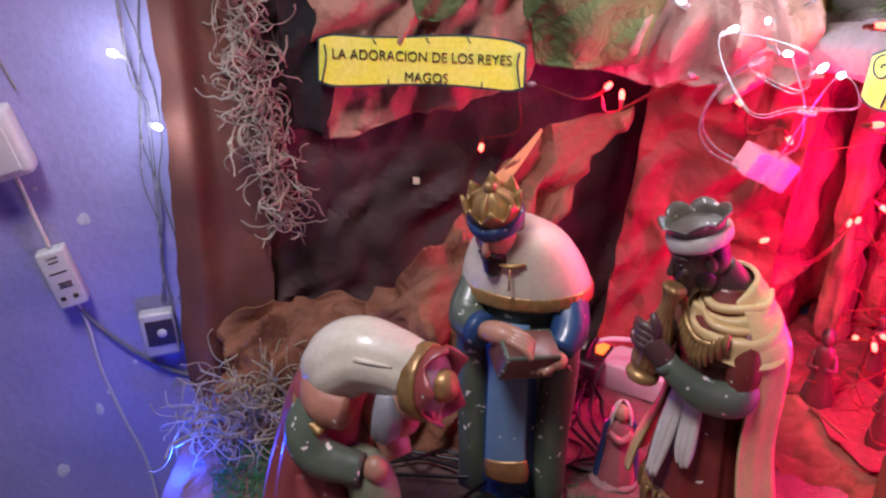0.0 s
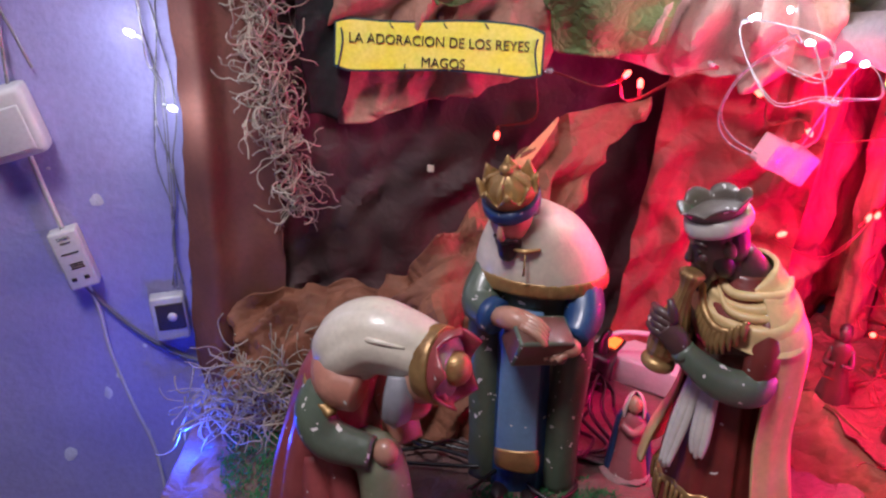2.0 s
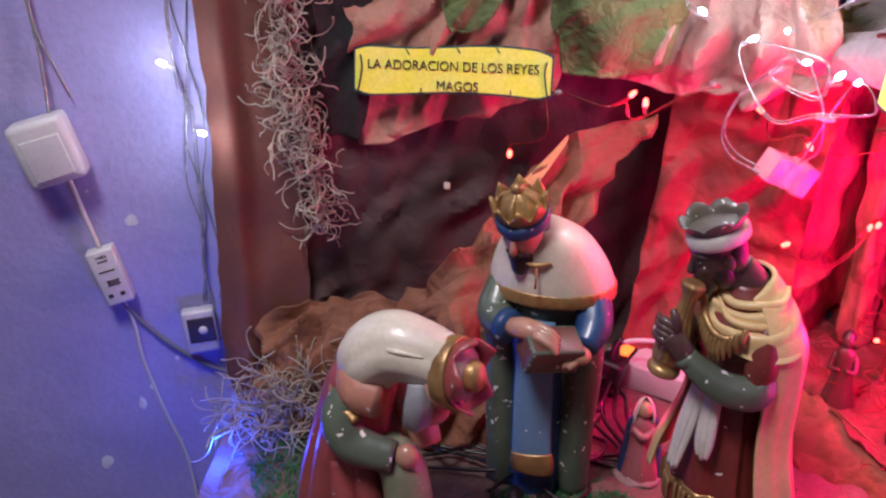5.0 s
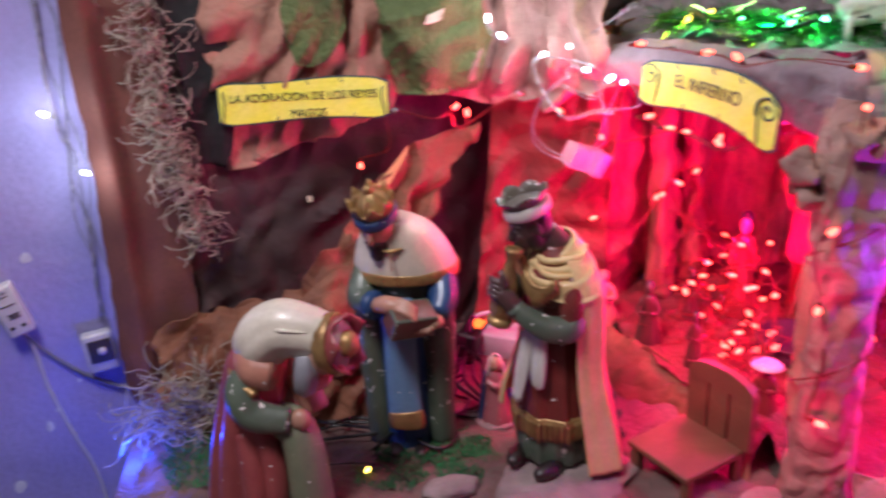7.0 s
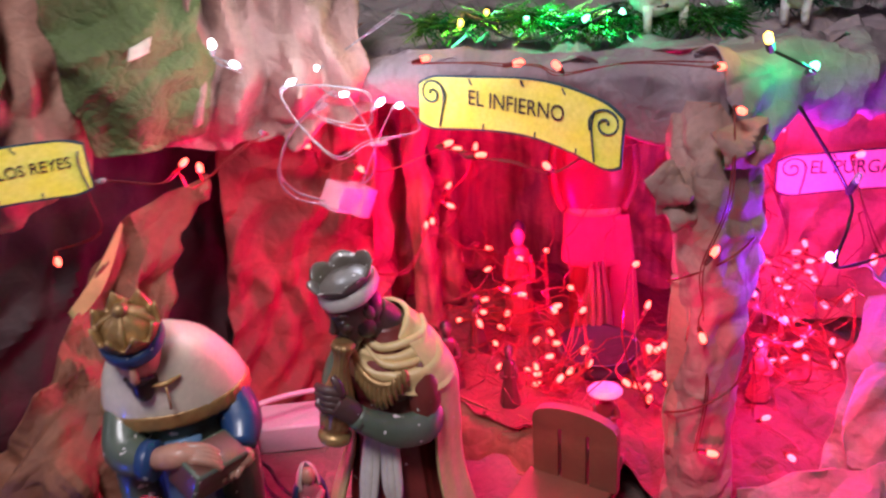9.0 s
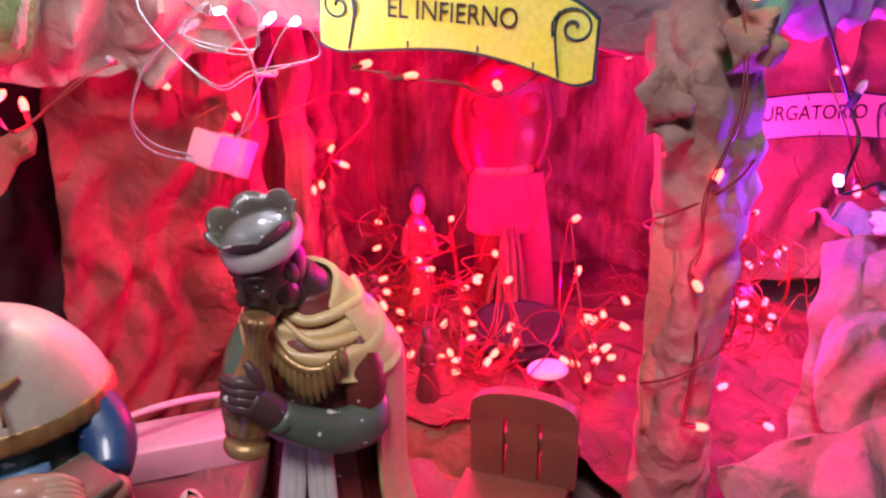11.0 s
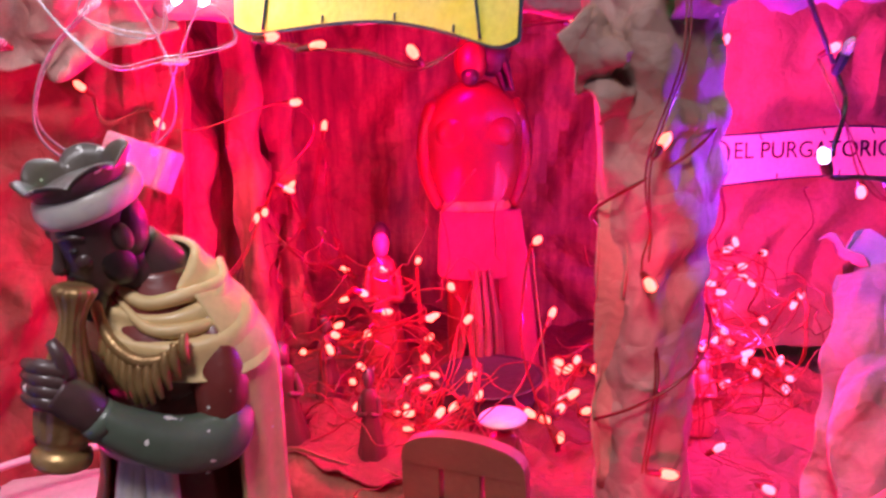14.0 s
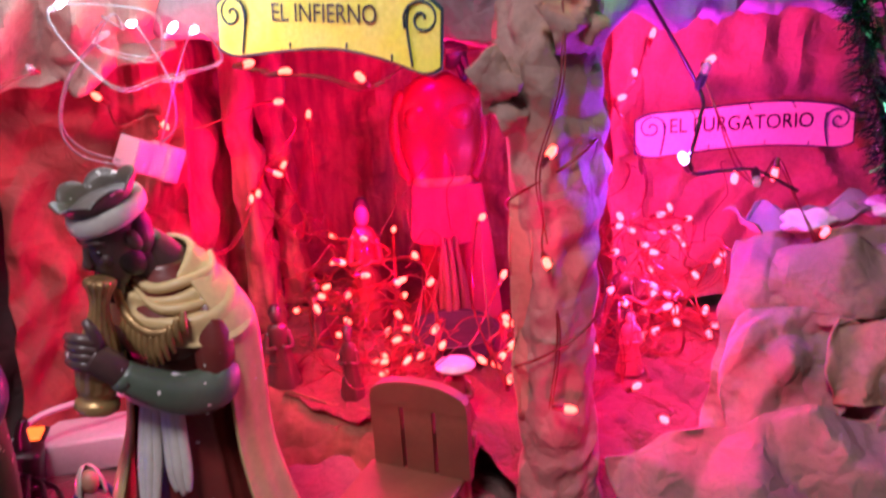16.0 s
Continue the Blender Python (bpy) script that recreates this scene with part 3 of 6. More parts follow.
sheet("lintel_paper", [[(0.39, 0.91, 1.235), (0.435, 0.81, 1.255), (0.475, 0.69, 1.26), (0.505, 0.59, 1.27), (0.535, 0.535, 1.275)], [(0.375, 0.895, 1.225), (0.425, 0.805, 1.235), (0.462, 0.685, 1.24), (0.492, 0.57, 1.25), (0.52, 0.505, 1.255)],
                       [(0.385, 0.895, 1.195), (0.432, 0.805, 1.195), (0.470, 0.685, 1.195), (0.498, 0.57, 1.195), (0.522, 0.505, 1.20)], [(0.41, 0.91, 1.19), (0.45, 0.82, 1.188), (0.49, 0.70, 1.188), (0.515, 0.585, 1.19), (0.535, 0.525, 1.195)]],
      GREY, "grey crumpled paper lintel over the cave mouth", amp=0.004, scale=14, nu=36, nv=90, rag=0.004)
sheet("lintel_paper", [[(0.52, 0.545, 1.275), (0.60, 0.53, 1.275), (0.72, 0.49, 1.265), (0.86, 0.40, 1.265), (1.0, 0.3, 1.265)], [(0.505, 0.50, 1.26), (0.585, 0.485, 1.255), (0.705, 0.45, 1.245), (0.83, 0.37, 1.245), (0.97, 0.27, 1.245)],
                       [(0.515, 0.50, 1.20), (0.59, 0.49, 1.205), (0.71, 0.46, 1.20), (0.835, 0.38, 1.20), (0.98, 0.28, 1.2)], [(0.53, 0.53, 1.19), (0.61, 0.52, 1.195), (0.73, 0.48, 1.19), (0.86, 0.41, 1.19), (1.0, 0.31, 1.19)]],
      GREY, "grey crumpled paper ledge over the second cave", amp=0.014, scale=14, nu=36, nv=90, rag=0.006, seed=3)
sheet("terrace_paper", [[(0.39, 0.91, 1.225), (0.455, 0.73, 1.245), (0.53, 0.545, 1.265), (0.74, 0.48, 1.255), (1.0, 0.3, 1.255)], [(0.44, 1.02, 1.235), (0.56, 0.86, 1.25), (0.66, 0.72, 1.25), (0.84, 0.62, 1.25), (1.12, 0.42, 1.25)],
                        [(0.52, 1.16, 1.26), (0.68, 1.14, 1.26), (0.84, 1.0, 1.26), (1.0, 0.80, 1.26), (1.3, 0.55, 1.26)]], GREY, "grey-brown crumpled paper terrace above the caves", amp=0.014, nu=50, nv=90, kind="structure")
sheet("hill_paper", [[(0.40, 1.10, 1.24), (0.60, 1.17, 1.24), (0.9, 1.05, 1.24), (1.35, 0.62, 1.24)], [(0.40, 1.12, 1.45), (0.60, 1.19, 1.45), (0.92, 1.07, 1.45), (1.38, 0.64, 1.45)],
                     [(0.40, 1.14, 1.75), (0.60, 1.20, 1.75), (0.95, 1.08, 1.75), (1.40, 0.66, 1.75)]], DARK, "dark brown paper hill behind the terrace", amp=0.02, nu=40, nv=70)
# pillar between the caves
bm = bmesh.new()
rows = [(0.520, 0.508, 0.775, 0.042, 0.036, 0.03), (0.518, 0.508, 0.84, 0.036, 0.031, 0.03), (0.516, 0.506, 0.95, 0.034, 0.029, 0.04), (0.518, 0.504, 1.03, 0.036, 0.031, 0.05),
        (0.520, 0.504, 1.08, 0.042, 0.035, 0.05), (0.517, 0.506, 1.13, 0.040, 0.035, 0.07), (0.524, 0.514, 1.18, 0.044, 0.039, 0.08), (0.545, 0.540, 1.235, 0.046, 0.040, 0.10)]
body(bm, rows, 0, 110, 5, 0.7, 18)
for v in bm.verts:
    c = Vector((0.518, 0.507, v.co.z))
    v.co += (v.co - c).normalized() * crumple(v.co, 0.0036, 30)
tagged(finish(bm, "pillar", ROCK, crisp=42), "pillar wrapped in crumpled grey-brown paper", "pillar")
sheet("pillar_flap", [[(0.480, 0.522, 1.07), (0.490, 0.508, 1.07)], [(0.478, 0.524, 0.98), (0.489, 0.504, 0.98)], [(0.484, 0.520, 0.88), (0.492, 0.506, 0.88)]], TAN, "loose pale paper edge down the pillar", amp=0.006, nu=40, nv=12, rag=0.014)
for c, r, sd in (((0.466, 0.523, 1.165), 0.022, 1.0), ((0.474, 0.512, 1.142), 0.018, 2.0), ((0.505, 0.482, 1.205), 0.026, 5.0)):
    c = Vector(c)
    sheet("paper_curl", [[c + Vector((-r, 0.4 * r, 0.5 * r)), c + Vector((0, 0, r)), c + Vector((r, -0.2 * r, 0.6 * r))], [c + Vector((-0.8 * r, 0, -0.2 * r)), c + Vector((0, -r, 0)), c + Vector((r, -0.4 * r, 0))],
                         [c + Vector((-0.3 * r, 0.3 * r, -r)), c + Vector((0.2 * r, 0, -0.8 * r)), c + Vector((r, 0.2 * r, -0.9 * r))]], ROCK, "curled torn scrap of grey paper on the pillar", amp=0.008, scale=40, nu=14, nv=14, rag=0.006, seed=sd)
# rocks to the right
sheet("rock_slope", [[(0.758, 0.475, 0.975), (0.81, 0.41, 0.98), (0.93, 0.30, 0.985), (1.10, 0.12, 0.995)], [(0.732, 0.465, 0.935), (0.77, 0.40, 0.94), (0.88, 0.27, 0.945), (1.05, 0.09, 0.95)],
                     [(0.70, 0.46, 0.87), (0.74, 0.395, 0.875), (0.84, 0.25, 0.885), (1.0, 0.06, 0.89)], [(0.655, 0.45, 0.795), (0.70, 0.37, 0.795), (0.80, 0.22, 0.795), (0.96, 0.03, 0.795)]],
      ROCK, "large faceted tan rock paper slope", amp=0.016, scale=13, nu=80, nv=90, rag=0.008)
sheet("rock_slope", [[(0.54, 0.47, 0.825), (0.60, 0.42, 0.845), (0.68, 0.36, 0.85), (0.80, 0.24, 0.84)], [(0.515, 0.44, 0.79), (0.57, 0.38, 0.805), (0.65, 0.31, 0.81), (0.77, 0.20, 0.80)],
                     [(0.50, 0.42, 0.747), (0.55, 0.35, 0.747), (0.62, 0.28, 0.747), (0.74, 0.17, 0.747)]], ROCK, "low pinkish rock paper bank before the second cave", amp=0.016, scale=12, nu=40, nv=60, rag=0.008, seed=2)
sheet("rock_slope", [[(0.78, 0.50, 0.985), (0.88, 0.43, 0.985), (1.0, 0.34, 0.99)], [(0.765, 0.46, 0.98), (0.85, 0.38, 0.985), (0.97, 0.28, 0.99)]], GREY, "grey rock paper ledge with snow-white flock", amp=0.014, scale=24, nu=20, nv=40, rag=0.01, seed=4)

T0, T1, B0, B1 = Vector((0.758, 0.475, 0.975)), Vector((1.08, 0.14, 0.99)), Vector((0.662, 0.45, 0.795)), Vector((0.96, 0.03, 0.795))


def on_slope(u, v, off):
    return (T0 * (1 - u) + T1 * u) * (1 - v) + (B0 * (1 - u) + B1 * u) * v + Vector((-0.62, -0.55, 0.45)) * off


for u0, u1, v0, v1, off, mat, sd in ((0.06, 0.42, 0.10, 0.42, 0.020, ROCK, 6.0), (0.02, 0.22, 0.40, 0.92, 0.022, ROCK, 7.0), (0.20, 0.62, 0.46, 0.80, 0.030, TAN, 8.0), (0.45, 0.95, 0.15, 0.55, 0.022, ROCK, 9.0),
                                     (0.30, 0.80, 0.76, 1.02, 0.040, ROCK, 10.0)):
    sheet("rock_plate", [[on_slope(u0, v0, off), on_slope((u0 + u1) / 2, v0 - 0.02, off + 0.008), on_slope(u1, v0 + 0.03, off)],
                         [on_slope(u0 - 0.02, (v0 + v1) / 2, off + 0.008), on_slope((u0 + u1) / 2, (v0 + v1) / 2, off + 0.018), on_slope(u1 + 0.02, (v0 + v1) / 2, off)],
                         [on_slope(u0 + 0.01, v1, off), on_slope((u0 + u1) / 2, v1 + 0.02, off + 0.006), on_slope(u1, v1, off - 0.01)]], mat,
          "torn plate of tan rock paper on the slope", amp=0.010, scale=18, nu=36, nv=36, rag=0.012, group="torn rock plates", seed=sd)

# ---- statues: one mesh each ----
def statue(name, bm, mats, m, label, category="statue"):
    return tagged(finish(bm, name, mats, m=m), label, category)


def standing_king():
    bm = bmesh.new()
    G, R, H, Y, W, D, K, O, PW = range(9)
    mats = [P_GREEN, P_RED, P_GOLD, P_YELLOW, P_WHITE, P_DARKSKIN, P_HAIR, P_WOOD, P_PEWTER]
    # green under-robe and shoes
    body(bm, [(0, 0, 0.004, 0.047, 0.042, 0.05), (0, 0, 0.03, 0.050, 0.044, 0.06), (0, 0, 0.06, 0.046, 0.040, 0.03)], G, 72, 13)
    for x, y, a in ((-0.026, -0.046, 18), (0.026, -0.048, -14)):
        blob(bm, (x, y, 0.008), (0.012, 0.024, 0.010), K, (0, 0, a))
    # oxblood robe, gathered at the waist
    body(bm, [(0, 0, 0.044, 0.053, 0.047, 0.075), (0, 0, 0.060, 0.053, 0.046, 0.075), (0, 0, 0.11, 0.047, 0.041, 0.07), (0.001, 0, 0.165, 0.040, 0.034, 0.05), (0.002, 0, 0.205, 0.037, 0.031, 0.03),
              (0.003, 0, 0.235, 0.042, 0.032, 0.01), (0.002, 0, 0.265, 0.038, 0.028, 0), (0, 0.002, 0.288, 0.022, 0.020, 0)], R, 96, 9, 0.4, 6)
    # gilt fringe round the hem
    body(bm, [(0, 0, 0.066, 0.0535, 0.0465, 0.075), (0, 0, 0.070, 0.0545, 0.0475, 0.075), (0, 0, 0.074, 0.0525, 0.0455, 0.075)], H, 96, 9, 0.4, 3)
    for i in range(46):
        a = 2 * math.pi * i / 46
        f = 1 + 0.075 * (0.7 * math.cos(9 * a + 0.4) + 0.3 * math.cos(19 * a + 0.84))
        x, y = 0.0540 * f * math.cos(a), 0.0472 * f * math.sin(a)
        tube(bm, [(x, y, 0.070), (x * 1.015, y * 1.015, 0.056), (x * 1.01, y * 1.01, 0.043)], [0.0021, 0.0025, 0.0015], H, 6, 2)
    # white sash: a waist roll and two pleated tails
    tube(bm, [(0.034, -0.010, 0.196), (0.022, -0.034, 0.198), (0.0, -0.041, 0.198), (-0.022, -0.034, 0.200), (-0.034, -0.012, 0.200)], [0.005, 0.0075, 0.0085, 0.0075, 0.005], W, 14, 6, 1.2, None, 5, 0.12)
    for x0, x1, z1, w, y1 in ((-0.004, -0.017, 0.094, 0.0095, -0.056), (0.010, 0.012, 0.118, 0.0105, -0.050)):
        for j, o in enumerate((-0.5, 0.0, 0.5)):
            tube(bm, [(x0 + o * w * 0.8, -0.039, 0.200), ((x0 * 2 + x1) / 3 + o * w, -0.043 - 0.001 * (j == 1), 0.172), ((x0 + x1 * 2) / 3 + o * w * 1.1, -0.048 - 0.0015 * (j == 1), 0.138), (x1 + o * w * 0.9, y1, z1 + 0.006 * abs(o))],
                 [0.0045, 0.0048, 0.0050, 0.0024], W, 10, 5, 0.8, (1, 0, 0))
    # ochre cape: long on the far side, a flaring flap on the near one
    drape(bm, [(0.012, 0.012, 0.006, 0.083, 0.058, 0.055), (0.010, 0.012, 0.05, 0.074, 0.054, 0.055), (0.008, 0.008, 0.13, 0.060, 0.047, 0.045), (0.007, 0.004, 0.20, 0.062, 0.044, 0.03),
               (0.006, 0.002, 0.245, 0.062, 0.041, 0.015), (0.002, 0.002, 0.278, 0.040, 0.031, 0.005)], Y, -42, 172, 90, 7, 0.004, 6)
    drape(bm, [(-0.006, 0.002, 0.066, 0.072, 0.054, 0.06), (-0.004, 0.002, 0.10, 0.066, 0.051, 0.05), (-0.001, 0.004, 0.16, 0.047, 0.042, 0.04), (0, 0.004, 0.22, 0.043, 0.038, 0.02), (0, 0.003, 0.262, 0.040, 0.034, 0.01)], Y, 160, 226, 34, 5, 0.003, 6, 0.6)
    # scarf of the cape: a sloping collar open at the throat, with shallow folds
    last = None
    for u, rx, ry, drop, dy in smooth_rows([(0, 0.019, 0.018, 0.000, 0.004), (0.08, 0.023, 0.022, -0.002, 0.004), (0.3, 0.032, 0.028, 0.006, 0.003), (0.6, 0.043, 0.034, 0.016, 0.002), (0.85, 0.051, 0.039, 0.029, 0.001), (1, 0.0535, 0.041, 0.040, 0.0), (0.98, 0.049, 0.037, 0.041, 0.0)], 6):
        vs = []
        for i in range(84):
            a = 2 * math.pi * i / 84
            front = max(0.0, -math.sin(a))
            fold = 0.0022 * math.sin(u * 19 + 1.5 * math.sin(a + 0.6)) * min(1.0, u * 3) * (0.25 + 0.75 * max(0.0, math.cos(a + 0.9)))
            z = 0.292 - drop - 0.016 * front * (1 - 0.25 * u) + 0.010 * u * front * max(0.0, -math.cos(a)) * 2 + 0.005 * max(0.0, math.sin(a))
            side = max(0.0, math.cos(a)) * u
            vs.append(bm.verts.new((0.003 + (rx + fold) * math.cos(a) + 0.012 * side, dy + (ry + fold) * math.sin(a) - 0.004 * side, z + fold - 0.014 * side)))
        if last:
            bridge(bm, last, vs, Y)
        last = vs
    tube(bm, [(-0.020, 0.012, 0.292), (-0.014, -0.014, 0.284), (0.004, -0.024, 0.274), (0.026, -0.018, 0.276), (0.040, 0.002, 0.278), (0.034, 0.020, 0.286)], [0.002, 0.0034, 0.0040, 0.0042, 0.0040, 0.002], Y, 12, 7, 1.2)
    tube(bm, [(-0.012, -0.022, 0.276), (0.010, -0.033, 0.262), (0.034, -0.025, 0.260), (0.050, -0.004, 0.262)], [0.0014, 0.0034, 0.0040, 0.002], Y, 12, 7, 1.2)
    tube(bm, [(0.008, 0.010, 0.258), (0.003, 0.004, 0.280), (-0.007, -0.006, 0.302)], [0.030, 0.0215, 0.0150], D, 24, 5)
    # breast, gilt breast cloth with pleats
    blob(bm, (0.002, -0.014, 0.240), (0.037, 0.027, 0.030), R, u=24, v=16)
    tube(bm, [(-0.020, -0.034, 0.288), (-0.012, -0.040, 0.262), (0.006, -0.047, 0.250), (0.022, -0.044, 0.250), (0.030, -0.030, 0.256)], [0.0030, 0.0036, 0.0038, 0.0034, 0.0012], H, 10, 6)
    for i in range(11):
        u = i / 10
        x, y, z = -0.014 + 0.046 * u, -0.039 - 0.009 * math.sin(math.pi * u), 0.262 - 0.014 * math.sin(math.pi * u)
        tube(bm, [(x, y, z), (x + 0.0005, y - 0.0035, z - 0.010), (x + 0.001, y - 0.001, z - 0.017 - 0.006 * math.sin(math.pi * u))], [0.0026, 0.0030, 0.0014], H, 8, 4)
    # bent arm: dark red shoulder and upper arm, green forearm with turned cuff
    tube(bm, [(0.026, -0.004, 0.268), (0.039, -0.014, 0.248), (0.044, -0.021, 0.226), (0.042, -0.025, 0.204)], [0.010, 0.0145, 0.0160, 0.012], R, 22, 7, 1, None, 4, 0.05)
    tube(bm, [(0.046, -0.018, 0.212), (0.044, -0.030, 0.199), (0.024, -0.048, 0.202), (0.002, -0.060, 0.216), (-0.009, -0.064, 0.225)], [0.013, 0.0158, 0.0150, 0.0122, 0.0102], G, 22, 7, 1, None, 5, 0.05)
    tube(bm, [(-0.006, -0.0625, 0.2205), (-0.011, -0.0648, 0.2265)], [0.0116, 0.0112], G, 18, 2)
    # near sleeve and the hand under the jar
    tube(bm, [(-0.030, 0.0, 0.270), (-0.042, -0.014, 0.242), (-0.044, -0.034, 0.218), (-0.040, -0.052, 0.210)], [0.012, 0.0155, 0.0145, 0.011], G, 18, 6, 1, None, 5, 0.05)
    blob(bm, (-0.039, -0.058, 0.212), (0.011, 0.012, 0.010), D)
    # gilt fluted jar leaning to the chin
    low, top = Vector((-0.036, -0.063, 0.196)), Vector((-0.020, -0.050, 0.292))
    ax = (top - low).normalized()
    sx = (Vector((1, 0, 0)) - ax * ax.x).normalized()
    sy, ln, last = ax.cross(sx), (top - low).length, None
    for z, r in smooth_rows([(0, 0.009), (0.02, 0.0150), (0.08, 0.0158), (0.12, 0.0128), (0.16, 0.0134), (0.20, 0.0150), (0.36, 0.0158), (0.50, 0.0140), (0.64, 0.0098), (0.78, 0.0068), (0.88, 0.0078), (0.97, 0.0112), (1.0, 0.0085)], 4):
        vs = ring(bm, low + ax * ln * z, sx, sy, max(r, 0.002), max(r, 0.002), 64, 13, 0.0 if z < 0.2 else 0.075)
        if last:
            bridge(bm, last, vs, H)
        last = vs
    bm.faces.new(last).material_index = H
    # the hand over the jar
    tube(bm, [(-0.007, -0.063, 0.222), (-0.016, -0.068, 0.234), (-0.026, -0.073, 0.244)], [0.0095, 0.0115, 0.0105], D, 16, 5, 0.85)
    for i in range(4):
        tube(bm, [(-0.020, -0.074 + i * 0.001, 0.236 + i * 0.0058), (-0.032, -0.078 + i * 0.001, 0.240 + i * 0.0058), (-0.044, -0.071 + i * 0.0015, 0.240 + i * 0.0052)], [0.0048, 0.0046, 0.0032], D, 10, 4)
    tube(bm, [(-0.020, -0.070, 0.250), (-0.021, -0.072, 0.262), (-0.026, -0.070, 0.269)], [0.0050, 0.0044, 0.0030], D, 10, 4)
    # neck and bowed head, turned to the side
    hd = Matrix.Translation((-0.012, -0.016, 0.289)) @ pose(0, 0, 0, 16, 0, -36)
    old = set(bm.verts)
    tube(bm, [(0.006, 0.022, -0.032), (0.001, 0.010, -0.006), (0, 0.004, 0.018)], [0.0190, 0.0150, 0.0150], D, 20, 4)
    body(bm, [(0, -0.013, -0.006, 0.008, 0.008, 0), (0, -0.010, 0.000, 0.0125, 0.0150, 0), (0, -0.006, 0.010, 0.0165, 0.0195, 0), (0, -0.004, 0.022, 0.0185, 0.0218, 0), (0, -0.002, 0.036, 0.0200, 0.0235, 0), (0, 0, 0.048, 0.0195, 0.0225, 0)], D, 32)
    blob(bm, (0, 0.0085, 0.026), (0.0205, 0.0175, 0.026), K)
    for s in (-1, 1):
        blob(bm, (s * 0.0150, -0.004, 0.010), (0.0042, 0.0095, 0.0130), K, (22, 0, 0))
        blob(bm, (s * 0.0195, 0.002, 0.024), (0.0030, 0.0055, 0.0085), D, (10, 0, 0))
        blob(bm, (s * 0.0085, -0.0215, 0.0262), (0.0042, 0.0026, 0.0022), K)
        tube(bm, [(s * 0.003, -0.0245, 0.0325), (s * 0.010, -0.0225, 0.0345), (s * 0.016, -0.0165, 0.0320)], [0.0013, 0.0022, 0.0012], D, 8, 3)
        blob(bm, (s * 0.0100, -0.0185, 0.0195), (0.0055, 0.0050, 0.0050), D)
        tube(bm, [(0, -0.0255, 0.0125), (s * 0.006, -0.0225, 0.0105), (s * 0.0105, -0.0175, 0.0060)], [0.0022, 0.0024, 0.0018], K, 8, 4)
    tube(bm, [(0, -0.0235, 0.0330), (0, -0.0275, 0.0225), (0, -0.0290, 0.0180), (0, -0.0245, 0.0155)], [0.0020, 0.0030, 0.0040, 0.0022], D, 10, 4)
    blob(bm, (0, -0.0235, 0.0085), (0.0048, 0.0030, 0.0018), O)
    tube(bm, [(0, -0.016, 0.006), (0, -0.021, -0.004), (0, -0.021, -0.013), (0, -0.018, -0.018)], [0.0118, 0.0112, 0.0075, 0.0025], K, 16, 5, 0.85)
    body(bm, [(0, 0.001, 0.038, 0.0230, 0.0255, 0.01), (0, 0.001, 0.0405, 0.0262, 0.0288, 0.02), (0, 0.001, 0.046, 0.0272, 0.0298, 0.02), (0, 0.001, 0.0515, 0.0262, 0.0288, 0.02), (0, 0.001, 0.054, 0.0235, 0.026, 0.01)], W, 48, 5, 0.4, 4)
    body(bm, [(0, 0, 0.052, 0.0235, 0.0255, 0.02), (0, 0, 0.055, 0.0215, 0.0235, 0.05), (0, 0, 0.057, 0.010, 0.010, 0.05)], PW, 32, 6)
    # low crown with rounded, out-turned leaves
    last = None
    for z, rr in ((0.0, 0.0232), (0.35, 0.0238), (0.75, 0.0258), (1.0, 0.0284), (1.0, 0.0262), (0.6, 0.0225), (0.0, 0.0208)):
        vs = []
        for i in range(84):
            a = 2 * math.pi * i / 84
            lobe = abs(math.cos(a * 3.5 + 0.5)) ** 0.7 * (1 + 0.25 * math.sin(a * 2 + 1))
            vs.append(bm.verts.new(Vector(((rr + 0.002 * lobe * z) * math.cos(a), (rr * 1.08 + 0.002 * lobe * z) * math.sin(a), 0.051 + 0.0150 * z * (0.60 + 0.40 * lobe)))))
        if last:
            bridge(bm, last, vs, PW)
        last = vs
    bmesh.ops.transform(bm, matrix=hd, verts=[v for v in bm.verts if v not in old])
    return bm, mats


bm, mats = standing_king()
statue("king_statue", bm, mats, pose(0.250, 0.668, 0.764, 0, 0, -50) @ Matrix.Diagonal((0.97, 0.97, 1.02, 1)), "chipped plaster king in ochre cape and oxblood robe with gilt jar")


